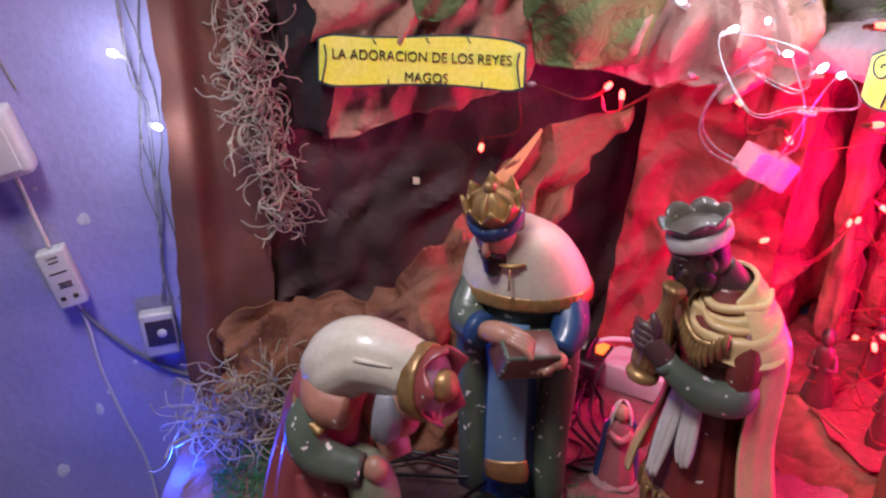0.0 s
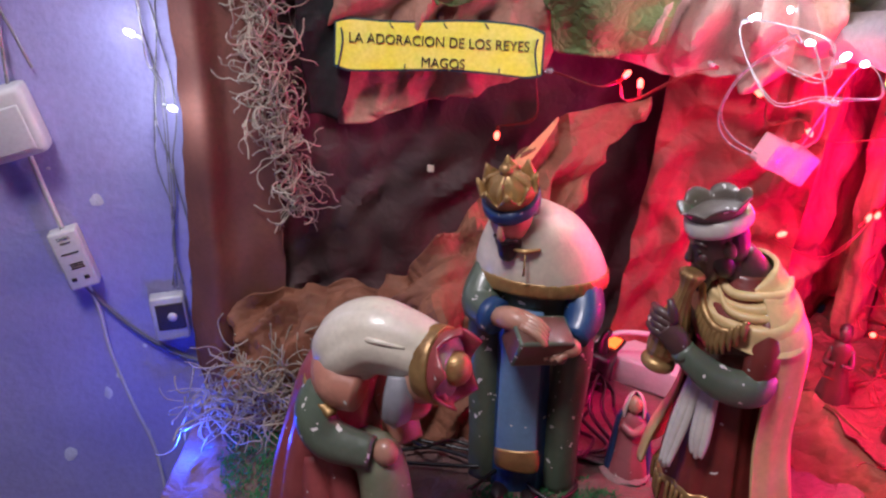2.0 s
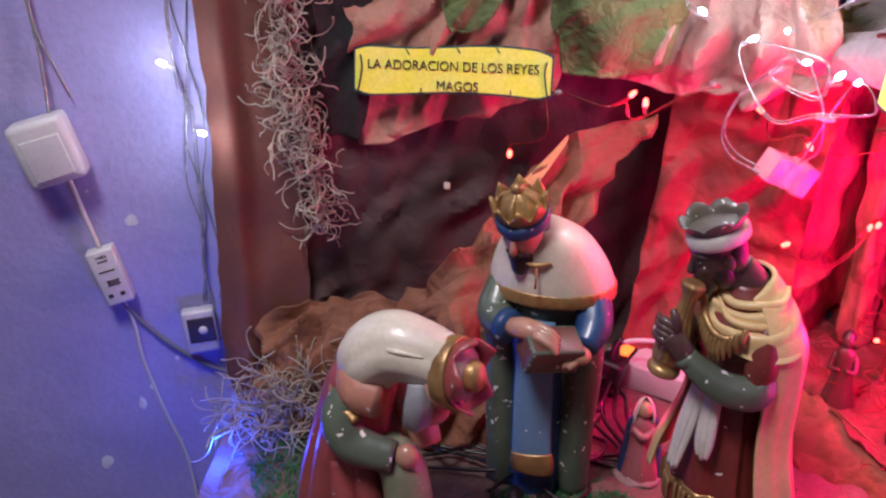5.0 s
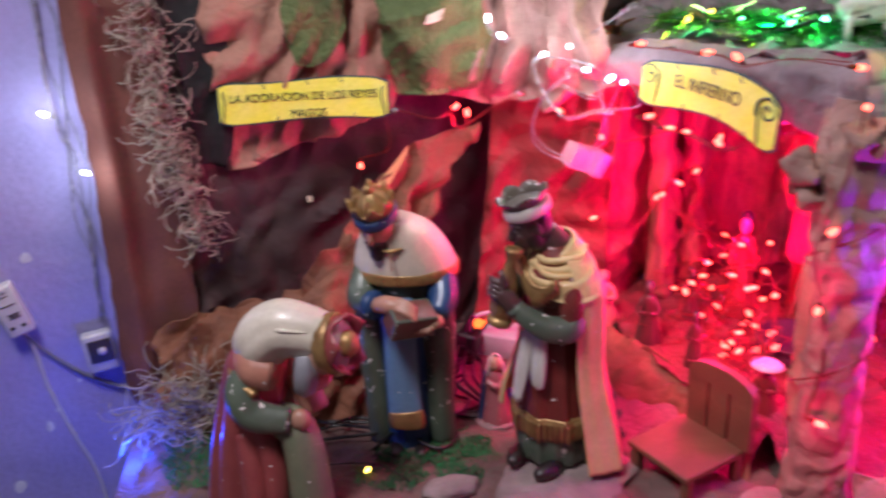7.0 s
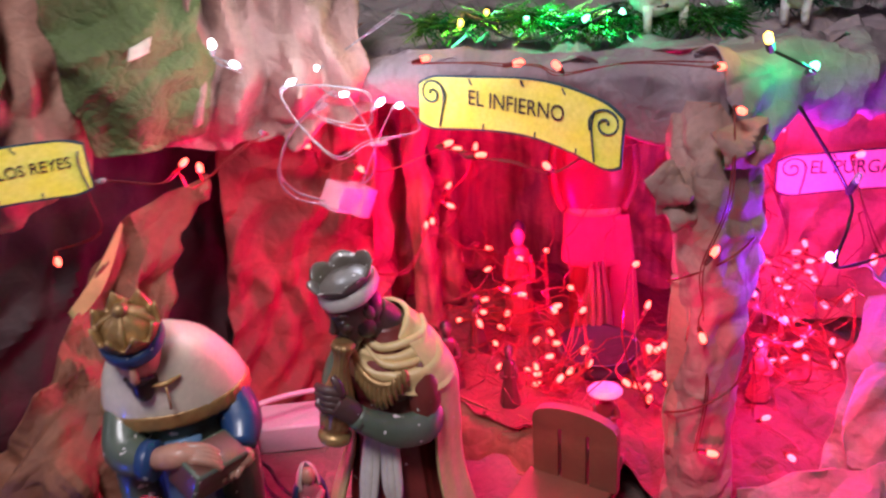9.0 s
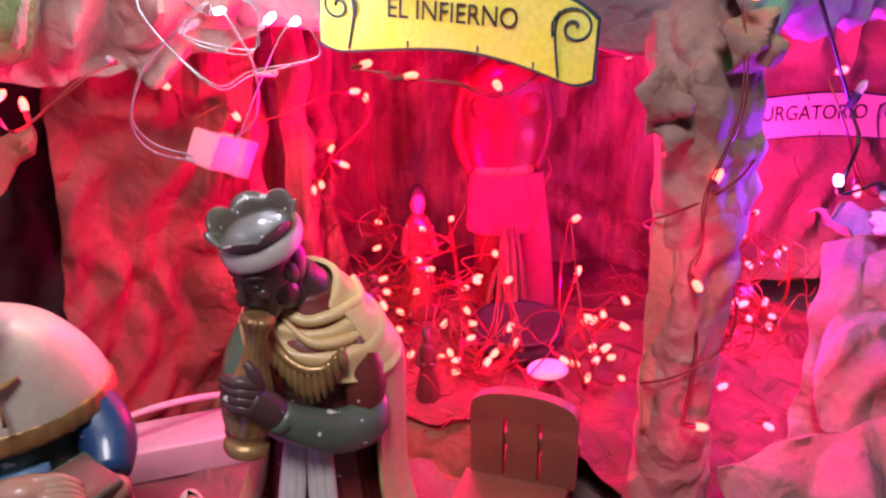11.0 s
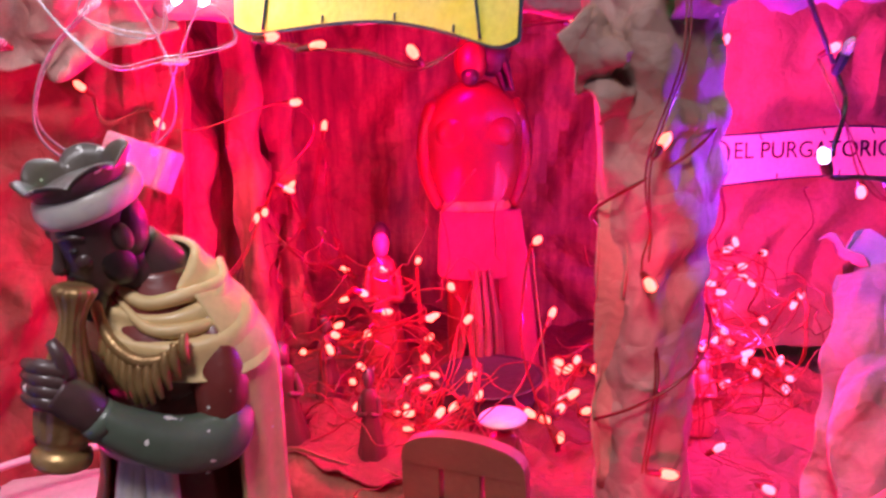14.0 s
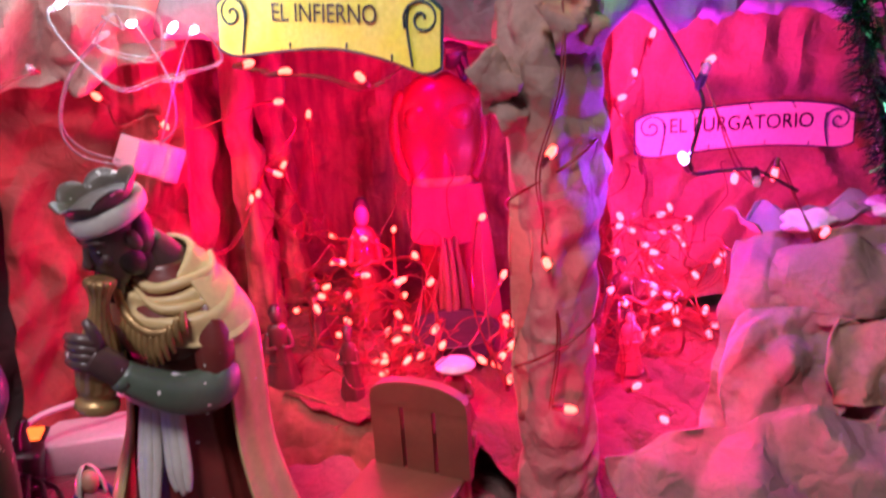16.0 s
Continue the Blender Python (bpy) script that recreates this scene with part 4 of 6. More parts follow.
def bowing_king():
    bm = bmesh.new()
    G, B, S, C, H, F, K, O, N = range(9)
    mats = [P_GREEN, P_BLUE, P_SKY, P_CREAM, P_GOLD, P_SKIN, P_HAIR, P_WOOD, P_SALMON]
    body(bm, [(0.004, 0.008, 0.003, 0.050, 0.040, 0.05), (0.004, 0.008, 0.05, 0.050, 0.040, 0.05), (0.002, 0.006, 0.13, 0.052, 0.040, 0.04), (0, 0.004, 0.20, 0.055, 0.041, 0.02),
              (0, 0.002, 0.255, 0.060, 0.042, 0.01), (0, 0, 0.285, 0.048, 0.036, 0)], G, 64, 8, 0.5)
    body(bm, [(-0.002, -0.020, 0.002, 0.034, 0.032, 0.05), (-0.002, -0.020, 0.05, 0.032, 0.030, 0.05), (-0.003, -0.022, 0.14, 0.030, 0.026, 0.04), (-0.004, -0.02, 0.215, 0.032, 0.026, 0)], B, 48, 7)
    for x in (-0.018, 0.016):
        blob(bm, (x, -0.052, 0.007), (0.011, 0.018, 0.008), K)
    tube(bm, [(-0.004, -0.042, 0.230), (-0.004, -0.047, 0.16), (-0.003, -0.052, 0.09), (-0.002, -0.055, 0.062)], [0.019, 0.020, 0.021, 0.022], S, 22, 5, 0.30, (1, 0, 0), 4, 0.06)
    tube(bm, [(-0.002, -0.0555, 0.070), (-0.001, -0.057, 0.058), (-0.001, -0.057, 0.046)], [0.0225, 0.024, 0.0225], H, 26, 4, 0.32, (1, 0, 0), 12, 0.05)
    # side lengths of the cloak
    for sx, mt in ((-1, G), (1, G)):
        tube(bm, [(sx * 0.046, -0.012, 0.235), (sx * 0.046, -0.024, 0.17), (sx * 0.042, -0.026, 0.09), (sx * 0.040, -0.026, 0.006)], [0.017, 0.019, 0.018, 0.019], mt, 18, 5, 0.8, (1, 0, 0), 4, 0.08)
    # capelet with fringe
    cap = [(0.004, 0.0, 0.256, 0.0665, 0.050, 0.012), (0.003, -0.001, 0.270, 0.0655, 0.050, 0.012), (0.001, -0.004, 0.292, 0.058, 0.047, 0.008), (-0.002, -0.009, 0.315, 0.044, 0.041, 0), (-0.006, -0.016, 0.330, 0.025, 0.027, 0)]
    body(bm, cap, C, 64, 5, 0.2, 5)
    body(bm, [(0.004, 0.0, 0.248, 0.0665, 0.050, 0.02), (0.004, 0.0, 0.251, 0.0685, 0.052, 0.02), (0.004, 0, 0.262, 0.0682, 0.0516, 0.015), (0.004, 0, 0.264, 0.066, 0.050, 0.015)], H, 120, 40, 0, 3)
    # arms and box
    old = set(bm.verts)
    tube(bm, [(-0.044, -0.008, 0.235), (-0.050, -0.034, 0.208), (-0.030, -0.058, 0.205)], [0.018, 0.020, 0.016], G, 16, 5, 1, None, 5, 0.04)
    tube(bm, [(-0.036, -0.056, 0.206), (-0.027, -0.062, 0.206)], [0.0185, 0.0185], B, 16, 2)
    tube(bm, [(-0.026, -0.062, 0.207), (-0.008, -0.074, 0.213), (0.012, -0.080, 0.210)], [0.010, 0.012, 0.007], F, 12, 4)
    for i in range(4):
        tube(bm, [(-0.002 + i * 0.001, -0.072 - i * 0.004, 0.219 - i * 0.002), (0.016 + i * 0.001, -0.078 - i * 0.004, 0.216 - i * 0.003), (0.026, -0.080 - i * 0.004, 0.208 - i * 0.003)], [0.005, 0.0042, 0.003], F, 8, 3)
    tube(bm, [(0.047, -0.006, 0.235), (0.054, -0.030, 0.205), (0.048, -0.054, 0.190)], [0.018, 0.020, 0.014], B, 16, 5, 1, None, 5, 0.04)
    blob(bm, (0.044, -0.066, 0.186), (0.014, 0.012, 0.010), F)
    for i in range(4):
        tube(bm, [(0.046 - i * 0.006, -0.072, 0.184), (0.036 - i * 0.006, -0.084, 0.180)], [0.0045, 0.003], F, 8, 2)
    box(bm, (0.016, -0.072, 0.192), (0.058, 0.036, 0.034), O, (22, 8, 32), 0.003)
    bmesh.ops.translate(bm, vec=(0, -0.002, 0.024), verts=[v for v in bm.verts if v not in old])
    # bowed head
    hd = Matrix.Translation((-0.018, -0.030, 0.314)) @ pose(0, 0, 0, 25, 0, -14)
    old = set(bm.verts)
    tube(bm, [(0, 0.008, -0.022), (0, 0.002, 0.01)], [0.017, 0.015], F, 16, 2)
    blob(bm, (0, -0.005, 0.020), (0.0205, 0.0240, 0.0285), F)
    blob(bm, (0, 0.010, 0.020), (0.0222, 0.0190, 0.028), K)
    blob(bm, (0, -0.016, -0.003), (0.0150, 0.0140, 0.014), K)
    tube(bm, [(0, -0.020, 0.0), (0, -0.026, -0.012), (0, -0.023, -0.021)], [0.0105, 0.009, 0.003], K, 12, 4)
    tube(bm, [(0, -0.0265, 0.030), (0, -0.032, 0.017), (0, -0.028, 0.013)], [0.0025, 0.0042, 0.003], F, 8, 3)
    tube(bm, [(-0.014, -0.022, 0.030), (0, -0.028, 0.0315), (0.014, -0.022, 0.030)], [0.0018, 0.0024, 0.0018], K, 6, 3)
    tube(bm, [(-0.012, -0.023, 0.007), (0, -0.0305, 0.0105), (0.012, -0.023, 0.007)], [0.002, 0.0035, 0.002], K, 6, 3)
    body(bm, [(0, 0, 0.030, 0.0255, 0.0268, 0), (0, 0, 0.032, 0.0275, 0.0290, 0), (0, 0, 0.042, 0.0275, 0.0288, 0), (0, 0, 0.044, 0.024, 0.025, 0)], B, 32, 4, 0, 3)
    body(bm, [(0, 0, 0.040, 0.0225, 0.0235, 0.02), (0, 0, 0.054, 0.0205, 0.021, 0.05), (0, 0, 0.065, 0.0135, 0.0135, 0.08), (0, 0, 0.071, 0.006, 0.006, 0.05)], H, 32, 8)
    crown(bm, (0, 0, 0.042), 0.0240, 0.026, H, points=8, flare=1.2)
    for a in range(4):
        tube(bm, [(0.022 * math.cos(a * 1.571), 0.022 * math.sin(a * 1.571), 0.046), (0.019 * math.cos(a * 1.571), 0.019 * math.sin(a * 1.571), 0.060), (0, 0, 0.072)], [0.0035, 0.003, 0.003], H, 8, 4)
    blob(bm, (0, 0, 0.074), (0.0065, 0.0065, 0.0065), H)
    bmesh.ops.transform(bm, matrix=hd, verts=[v for v in bm.verts if v not in old])
    tube(bm, [(-0.016, -0.054, 0.300), (-0.004, -0.056, 0.300), (0.010, -0.052, 0.302)], [0.0012, 0.0026, 0.0012], H, 10, 4)
    tube(bm, [(-0.004, -0.057, 0.298), (-0.004, -0.060, 0.276)], [0.0007, 0.0014], H, 6, 2)
    return bm, mats


bm, mats = bowing_king()
statue("king_statue", bm, mats, pose(0.082, 0.785, 0.740, 0, 0, -14), "plaster king bowing in cream capelet and blue robe, holding casket")


def kneeling_king():
    bm = bmesh.new()
    R, C, H, G, L, F, K, S = range(8)
    mats = [P_ROSE, P_CREAM, P_GOLD, P_GREEN, P_SAGE, P_SKIN, P_GREYHAIR, P_SALMON]
    body(bm, [(-0.034, 0.010, 0.002, 0.084, 0.066, 0.06), (-0.034, 0.010, 0.03, 0.080, 0.063, 0.06), (-0.034, 0.004, 0.10, 0.064, 0.054, 0.06), (-0.026, 0.0, 0.17, 0.050, 0.046, 0.04),
              (-0.012, -0.008, 0.23, 0.040, 0.042, 0.01), (0.006, -0.012, 0.252, 0.024, 0.030, 0)], R, 72, 9)
    # gown over the fore knee, and the far knee behind
    tube(bm, [(0.0, -0.02, 0.140), (0.030, -0.040, 0.142), (0.042, -0.046, 0.10), (0.044, -0.050, 0.002)], [0.022, 0.026, 0.028, 0.031], L, 22, 6, 1, (1, 0, 0), 3, 0.05)
    tube(bm, [(-0.012, -0.036, 0.145), (-0.002, -0.052, 0.08), (-0.008, -0.062, 0.002)], [0.016, 0.017, 0.018], R, 16, 6, 1, (1, 0, 0), 4, 0.08)
    tube(bm, [(-0.040, -0.030, 0.13), (-0.030, -0.054, 0.07), (-0.034, -0.060, 0.002)], [0.018, 0.018, 0.02], R, 16, 6, 1, (1, 0, 0), 4, 0.08)
    # cloth over the bent back, shoulder cape, gilt hem
    tube(bm, [(-0.016, -0.002, 0.222), (-0.004, -0.014, 0.248), (0.026, -0.024, 0.268), (0.060, -0.030, 0.266), (0.090, -0.034, 0.256)], [0.026, 0.039, 0.038, 0.034, 0.031], C, 48, 8, 0.94, (0, 1, 0), 6, 0.035)
    tube(bm, [(-0.018, -0.016, 0.238), (-0.010, -0.036, 0.224), (0.016, -0.046, 0.218)], [0.023, 0.026, 0.020], S, 22, 6)
    tube(bm, [(-0.044, -0.010, 0.226), (-0.036, -0.040, 0.212), (-0.010, -0.058, 0.198)], [0.006, 0.007, 0.005], H, 14, 8, 1.4, None, 7, 0.10)
    for y0, y1 in ((0.012, 0.004), (-0.010, -0.020), (-0.030, -0.042), (-0.046, -0.054)):
        tube(bm, [(0.004, y0 * 0.6 - 0.006, 0.286 - abs(y0 + 0.016) * 0.55), (0.030, (y0 + y1) / 2 - 0.008, 0.303 - abs(y0 + 0.018) * 0.75), (0.066, y1 - 0.006, 0.296 - abs(y1 + 0.030) * 0.75)], [0.0008, 0.0030, 0.0012], C, 8, 6)
    # arm
    tube(bm, [(-0.022, -0.026, 0.215), (-0.032, -0.044, 0.190), (-0.016, -0.054, 0.168), (0.030, -0.056, 0.158)], [0.022, 0.024, 0.022, 0.017], G, 20, 6, 1, None, 4, 0.06)
    blob(bm, (0.044, -0.056, 0.160), (0.014, 0.012, 0.014), F)
    tube(bm, [(0.02, 0.012, 0.215), (0.045, -0.004, 0.18), (0.062, -0.02, 0.15)], [0.02, 0.02, 0.016], S, 14, 5)
    # head looking down, crown round it
    blob(bm, (0.082, -0.046, 0.240), (0.024, 0.022, 0.023), F, (0, 30, 0))
    tube(bm, [(0.098, -0.056, 0.238), (0.105, -0.059, 0.229), (0.100, -0.056, 0.226)], [0.003, 0.005, 0.003], F, 8, 3)
    tube(bm, [(0.060, -0.052, 0.244), (0.060, -0.060, 0.226), (0.056, -0.058, 0.206), (0.050, -0.052, 0.196)], [0.014, 0.017, 0.015, 0.005], K, 18, 5, 0.9, None, 6, 0.10)
    blob(bm, (0.064, -0.040, 0.208), (0.026, 0.018, 0.016), S)
    old = set(bm.verts)
    body(bm, [(0, 0, -0.006, 0.033, 0.033, 0), (0, 0, -0.004, 0.0365, 0.0365, 0), (0, 0, 0.012, 0.037, 0.037, 0), (0, 0, 0.014, 0.033, 0.033, 0)], H, 36, 4, 0, 3)
    body(bm, [(0, 0, 0.008, 0.031, 0.031, 0.02), (0, 0, 0.018, 0.030, 0.030, 0.04), (0, 0, 0.026, 0.020, 0.020, 0.05)], L, 36, 6)
    crown(bm, (0, 0, 0.011), 0.0335, 0.027, R, points=5, flare=1.14)
    blob(bm, (0, 0, 0.028), (0.0165, 0.0165, 0.015), H, u=20, v=14)
    bmesh.ops.transform(bm, matrix=pose(0.090, -0.036, 0.252, 8, 84, -14), verts=[v for v in bm.verts if v not in old])
    return bm, mats


bm, mats = kneeling_king()
statue("king_statue", bm, mats, pose(-0.092, 0.668, 0.742, 0, 0, -8) @ Matrix.Diagonal((0.86, 0.88, 0.95, 1)), "painted plaster king kneeling in rose robe under a cream head cloth")

# little lady with a mantle
bm = bmesh.new()
body(bm, [(0, 0, 0, 0.024, 0.020, 0.05), (0, 0, 0.012, 0.023, 0.019, 0.05), (0, 0, 0.05, 0.016, 0.013, 0.05), (0, 0, 0.075, 0.015, 0.011, 0), (0, 0, 0.086, 0.006, 0.006, 0)], 0, 40, 8)
drape(bm, [(0, 0.003, 0.004, 0.026, 0.022, 0.06), (0, 0.003, 0.05, 0.021, 0.016, 0.05), (0, 0.002, 0.078, 0.018, 0.013, 0.02), (0, 0.001, 0.088, 0.011, 0.009, 0)], 1, -30, 210, 30, 6, 0.002)
blob(bm, (0, -0.002, 0.095), (0.0085, 0.009, 0.011), 2)
drape(bm, [(0, 0.001, 0.080, 0.014, 0.012, 0), (0, 0.001, 0.095, 0.0115, 0.0115, 0), (0, 0.001, 0.106, 0.007, 0.007, 0), (0, 0.001, 0.109, 0.003, 0.003, 0)], 3, -40, 220, 24, 3, 0.0015)
tube(bm, [(-0.012, -0.006, 0.072), (0, -0.015, 0.066), (0.012, -0.006, 0.072)], [0.005, 0.005, 0.005], 0, 10, 4)
blob(bm, (0, 0, 0.004), (0.030, 0.026, 0.006), 4, rough=0.2)
statue("lady_figurine", bm, [paint("pink_robe_paint", (0.42, 0.13, 0.15)), P_BLUE, P_SKIN, P_WHITE, STONE], pose(0.198, 0.775, 0.745, 0, 0, -8), "small plaster lady in pink robe, blue mantle and white veil", "figurine")


def red_demon():
    bm = bmesh.new()
    R, S, K, W = range(4)
    body(bm, [(-0.018, 0, 0, 0.020, 0.022, 0), (-0.018, 0, 0.05, 0.022, 0.022, 0), (-0.012, 0, 0.13, 0.026, 0.026, 0)], R, 24)
    body(bm, [(0.034, 0.004, 0, 0.020, 0.022, 0), (0.028, 0.002, 0.06, 0.022, 0.022, 0), (0.016, 0, 0.13, 0.028, 0.026, 0)], R, 24)
    body(bm, [(0, 0, 0.108, 0.050, 0.036, 0.02), (0, 0, 0.112, 0.0515, 0.037, 0.02), (0, 0, 0.15, 0.048, 0.034, 0.015), (0, 0, 0.178, 0.044, 0.031, 0), (0, 0, 0.181, 0.040, 0.028, 0)], S, 40, 5)
    body(bm, [(0, 0, 0.176, 0.043, 0.030, 0), (0, 0, 0.20, 0.053, 0.031, 0), (0, -0.002, 0.235, 0.060, 0.033, 0), (0, 0, 0.268, 0.060, 0.033, 0), (0, 0, 0.290, 0.040, 0.028, 0), (0, 0, 0.302, 0.018, 0.018, 0)], R, 40)
    tube(bm, [(0.034, -0.012, 0.172), (0.044, -0.016, 0.10), (0.054, -0.012, 0.002)], [0.020, 0.022, 0.024], S, 24, 6, 0.5, (1, 0, 0), 5, 0.08)
    for sx in (-1, 1):
        blob(bm, (sx * 0.024, -0.018, 0.254), (0.026, 0.017, 0.020), R, u=24, v=16)
        blob(bm, (sx * 0.050, 0, 0.268), (0.015, 0.016, 0.017), R)
        tube(bm, [(sx * 0.052, 0, 0.270), (sx * 0.060, 0.000, 0.240), (sx * 0.059, 0.002, 0.214), (sx * 0.052, -0.004, 0.194), (sx * 0.044, -0.012, 0.180)], [0.013, 0.0125, 0.0110, 0.0095, 0.007], R, 16, 5)
        tube(bm, [(sx * 0.012, -0.006, 0.338), (sx * 0.018, -0.010, 0.350), (sx * 0.014, -0.012, 0.360)], [0.005, 0.004, 0.0015], K, 8, 4)
    blob(bm, (-0.004, -0.008, 0.322), (0.020, 0.022, 0.025), R)
    blob(bm, (-0.006, -0.024, 0.308), (0.011, 0.009, 0.009), K)
    blob(bm, (0.020, 0.008, 0.324), (0.024, 0.022, 0.020), K, rough=0.5)
    for i in range(9):
        a = i * 0.5 - 0.6
        tube(bm, [(0.014, 0.006, 0.335), (0.030 + 0.006 * math.cos(a), 0.006 * math.sin(a), 0.322), (0.042 + 0.006 * math.cos(a), 0.01 * math.sin(a * 2), 0.292)], [0.006, 0.005, 0.002], K, 6, 4)
    body(bm, [(0, 0, 0.177, 0.0455, 0.0325, 0.03), (0, 0, 0.182, 0.0465, 0.0335, 0.03), (0, 0, 0.187, 0.0445, 0.0315, 0.03)], W, 80, 24, 0, 3)
    return bm


statue("demon_figurine", red_demon(), [DEVIL, SKIRT_CLOTH, P_HAIR, P_GOLD], pose(0.700, 0.838, 0.797, 0, 0, -42) @ Matrix.Diagonal((0.86, 0.9, 1.07, 1)), "glossy red muscular demon figure in a pink cloth skirt", "figurine")


def small_figure(label, m, h, cols, w=0.02, cap=False):
    bm = bmesh.new()
    body(bm, [(0, 0, 0, w, w * 0.9, 0.08), (0, 0, h * 0.1, w * 0.95, w * 0.8, 0.08), (0, 0, h * 0.45, w * 0.6, w * 0.5, 0.05), (0, 0, h * 0.72, w * 0.62, w * 0.45, 0), (0, 0, h * 0.80, w * 0.25, w * 0.25, 0)], 0, 30, 6)
    blob(bm, (0, -0.001, h * 0.89), (w * 0.36, w * 0.38, h * 0.1), 1)
    blob(bm, (0, 0.002, h * 0.92), (w * 0.42, w * 0.42, h * 0.1), 2)
    for sx in (-1, 1):
        tube(bm, [(sx * w * 0.55, 0, h * 0.70), (sx * w * 0.72, -w * 0.3, h * 0.52), (sx * w * 0.2, -w * 0.7, h * 0.55)], [w * 0.2, w * 0.2, w * 0.12], 0, 10, 4)
    if cap:
        body(bm, [(0, 0, h * 0.93, w * 1.0, w * 0.9, 0), (0, 0, h * 0.96, w * 1.08, w * 0.95, 0), (0, 0, h * 1.02, w * 0.8, w * 0.7, 0), (0, 0, h * 1.04, w * 0.3, w * 0.3, 0)], 3, 24)
    return statue("figurine", bm, cols, m, label, "figurine")


P_SOOT = paint("soot_paint", (0.09, 0.03, 0.025), chips=False)
small_figure("small dark robed figurine standing on the cave floor", pose(0.447, 0.850, 0.80, 0, 0, -30), 0.10, [P_SOOT, P_DARKSKIN, P_HAIR], 0.019)
small_figure("slim dark figurine on the cave floor edge", pose(0.484, 0.770, 0.80, 0, 0, -50), 0.085, [P_SOOT, P_DARKSKIN, P_HAIR], 0.013)
small_figure("red robed figurine beside the demon", pose(0.62, 0.905, 0.80, 0, 0, -40), 0.17, [P_RED, P_SALMON, P_HAIR], 0.026)
small_figure("terracotta draped figurine against the cave wall", pose(0.405, 0.935, 0.80, 0, 0, -20), 0.085, [P_SALMON, P_SALMON, P_SALMON], 0.024)
small_figure("dark figurine leaning among the lights", pose(0.535, 0.90, 0.80, 0, 0, 10), 0.09, [P_SOOT, P_DARKSKIN, P_HAIR], 0.016)
small_figure("reddish figurine wearing a round white cap", pose(0.524, 0.645, 0.795, 0, 0, -40), 0.074, [P_RED, P_DARKSKIN, P_HAIR, P_WHITE], 0.019, True)
small_figure("violet-shadowed figurine in the second cave", pose(0.80, 0.64, 0.80, 0, 0, -50), 0.10, [P_SOOT, P_DARKSKIN, P_HAIR], 0.018)
small_figure("slim pale figurine in the second cave", pose(0.725, 0.575, 0.80, 0, 0, -50), 0.075, [P_ROSE, P_SKIN, P_HAIR], 0.015)

# cauldron
pot = thing("cauldron", pose(0.628, 0.757, 0.797, 0, 0, -42), "dark iron cauldron with a wide rim", "cauldron")
bm = bmesh.new()
prof = [(0.030, 0.0), (0.046, 0.010), (0.050, 0.024), (0.043, 0.030), (0.050, 0.035), (0.055, 0.037), (0.054, 0.039), (0.048, 0.037), (0.044, 0.033), (0.004, 0.032)]
last = None
for r, z in prof:
    vs = ring(bm, Vector((0, 0, z)), Vector((1, 0, 0)), Vector((0, 1, 0)), r, r, 36)
    if last:
        bridge(bm, last, vs, 0)
    last = vs
bm.faces.new(last)
part("bowl", bm, IRON, pot)
wood = thing("firewood_bundle", pose(0.676, 0.812, 0.797, 0, 0, -42), "upright bundle of thin brown firewood sticks", "firewood")
for i in range(26):
    bm = bmesh.new()
    a, rr = random.uniform(0, 6.28), random.uniform(0.0, 0.026)
    x, y = rr * math.cos(a), rr * math.sin(a)
    top = random.uniform(0.07, 0.135)
    tube(bm, [(x, y, 0.0), (x * 0.8, y * 0.8, top * 0.6), (x * 0.35 + random.uniform(-0.004, 0.004), y * 0.35, top)], [0.0042, 0.0045, 0.0025], 0, 6, 2)
    part("stick", bm, WOOD, wood)

# little chair
chair = thing("toy_chair", pose(0.444, 0.608, 0.746, 0, 0, -67) @ Matrix.Diagonal((1.25, 1.45, 0.92, 1)), "small brown wooden toy chair with a slatted round-topped back", "chair")
bm = bmesh.new()
box(bm, (-0.012, -0.026, 0.044), (0.080, 0.070, 0.009), 0, bevel=0.002)
part("seat", bm, WOOD, chair)
for x in (-0.045, 0.022):
    for y in (-0.054, 0.004):
        bm = bmesh.new()
        box(bm, (x, y, 0.020), (0.009, 0.009, 0.040), 0, bevel=0.0015)
        part("leg", bm, WOOD, chair)
for x0, x1, z0, z1 in ((-0.047, -0.0225, 0.126, 0.130), (-0.019, 0.004, 0.130, 0.130), (0.0075, 0.033, 0.130, 0.126)):
    bm = bmesh.new()
    n, vs = 8, []
    pts = [(x0, 0.048), (x1, 0.048)] + [(x1 + (x0 - x1) * i / n, z1 + (z0 - z1) * i / n + 0.006 * math.sin(math.pi * i / n)) for i in range(n + 1)]
    f, bk = [bm.verts.new((x, 0.006, z)) for x, z in pts], [bm.verts.new((x, 0.013, z)) for x, z in pts]
    bm.faces.new(f)
    bm.faces.new(bk[::-1])
    bridge(bm, f, bk, 0)
    part("back_slat", bm, WOOD, chair, smooth=False)
bm = bmesh.new()
pts = [(-0.047, 0.122), (0.033, 0.122)] + [(-0.007 + 0.040 * math.cos(math.pi * i / 16), 0.126 + 0.026 * math.sin(math.pi * i / 16) ** 0.7) for i in range(17)]
f, bk = [bm.verts.new((x, 0.0055, z)) for x, z in pts], [bm.verts.new((x, 0.0135, z)) for x, z in pts]
bm.faces.new(f)
bm.faces.new(bk[::-1])
bridge(bm, f, bk, 0)
part("top_rail", bm, WOOD, chair, smooth=False)
bm = bmesh.new()
box(bm, (-0.007, 0.016, 0.088), (0.082, 0.006, 0.016), 0, bevel=0.0015)
part("back_rail", bm, WOOD, chair)


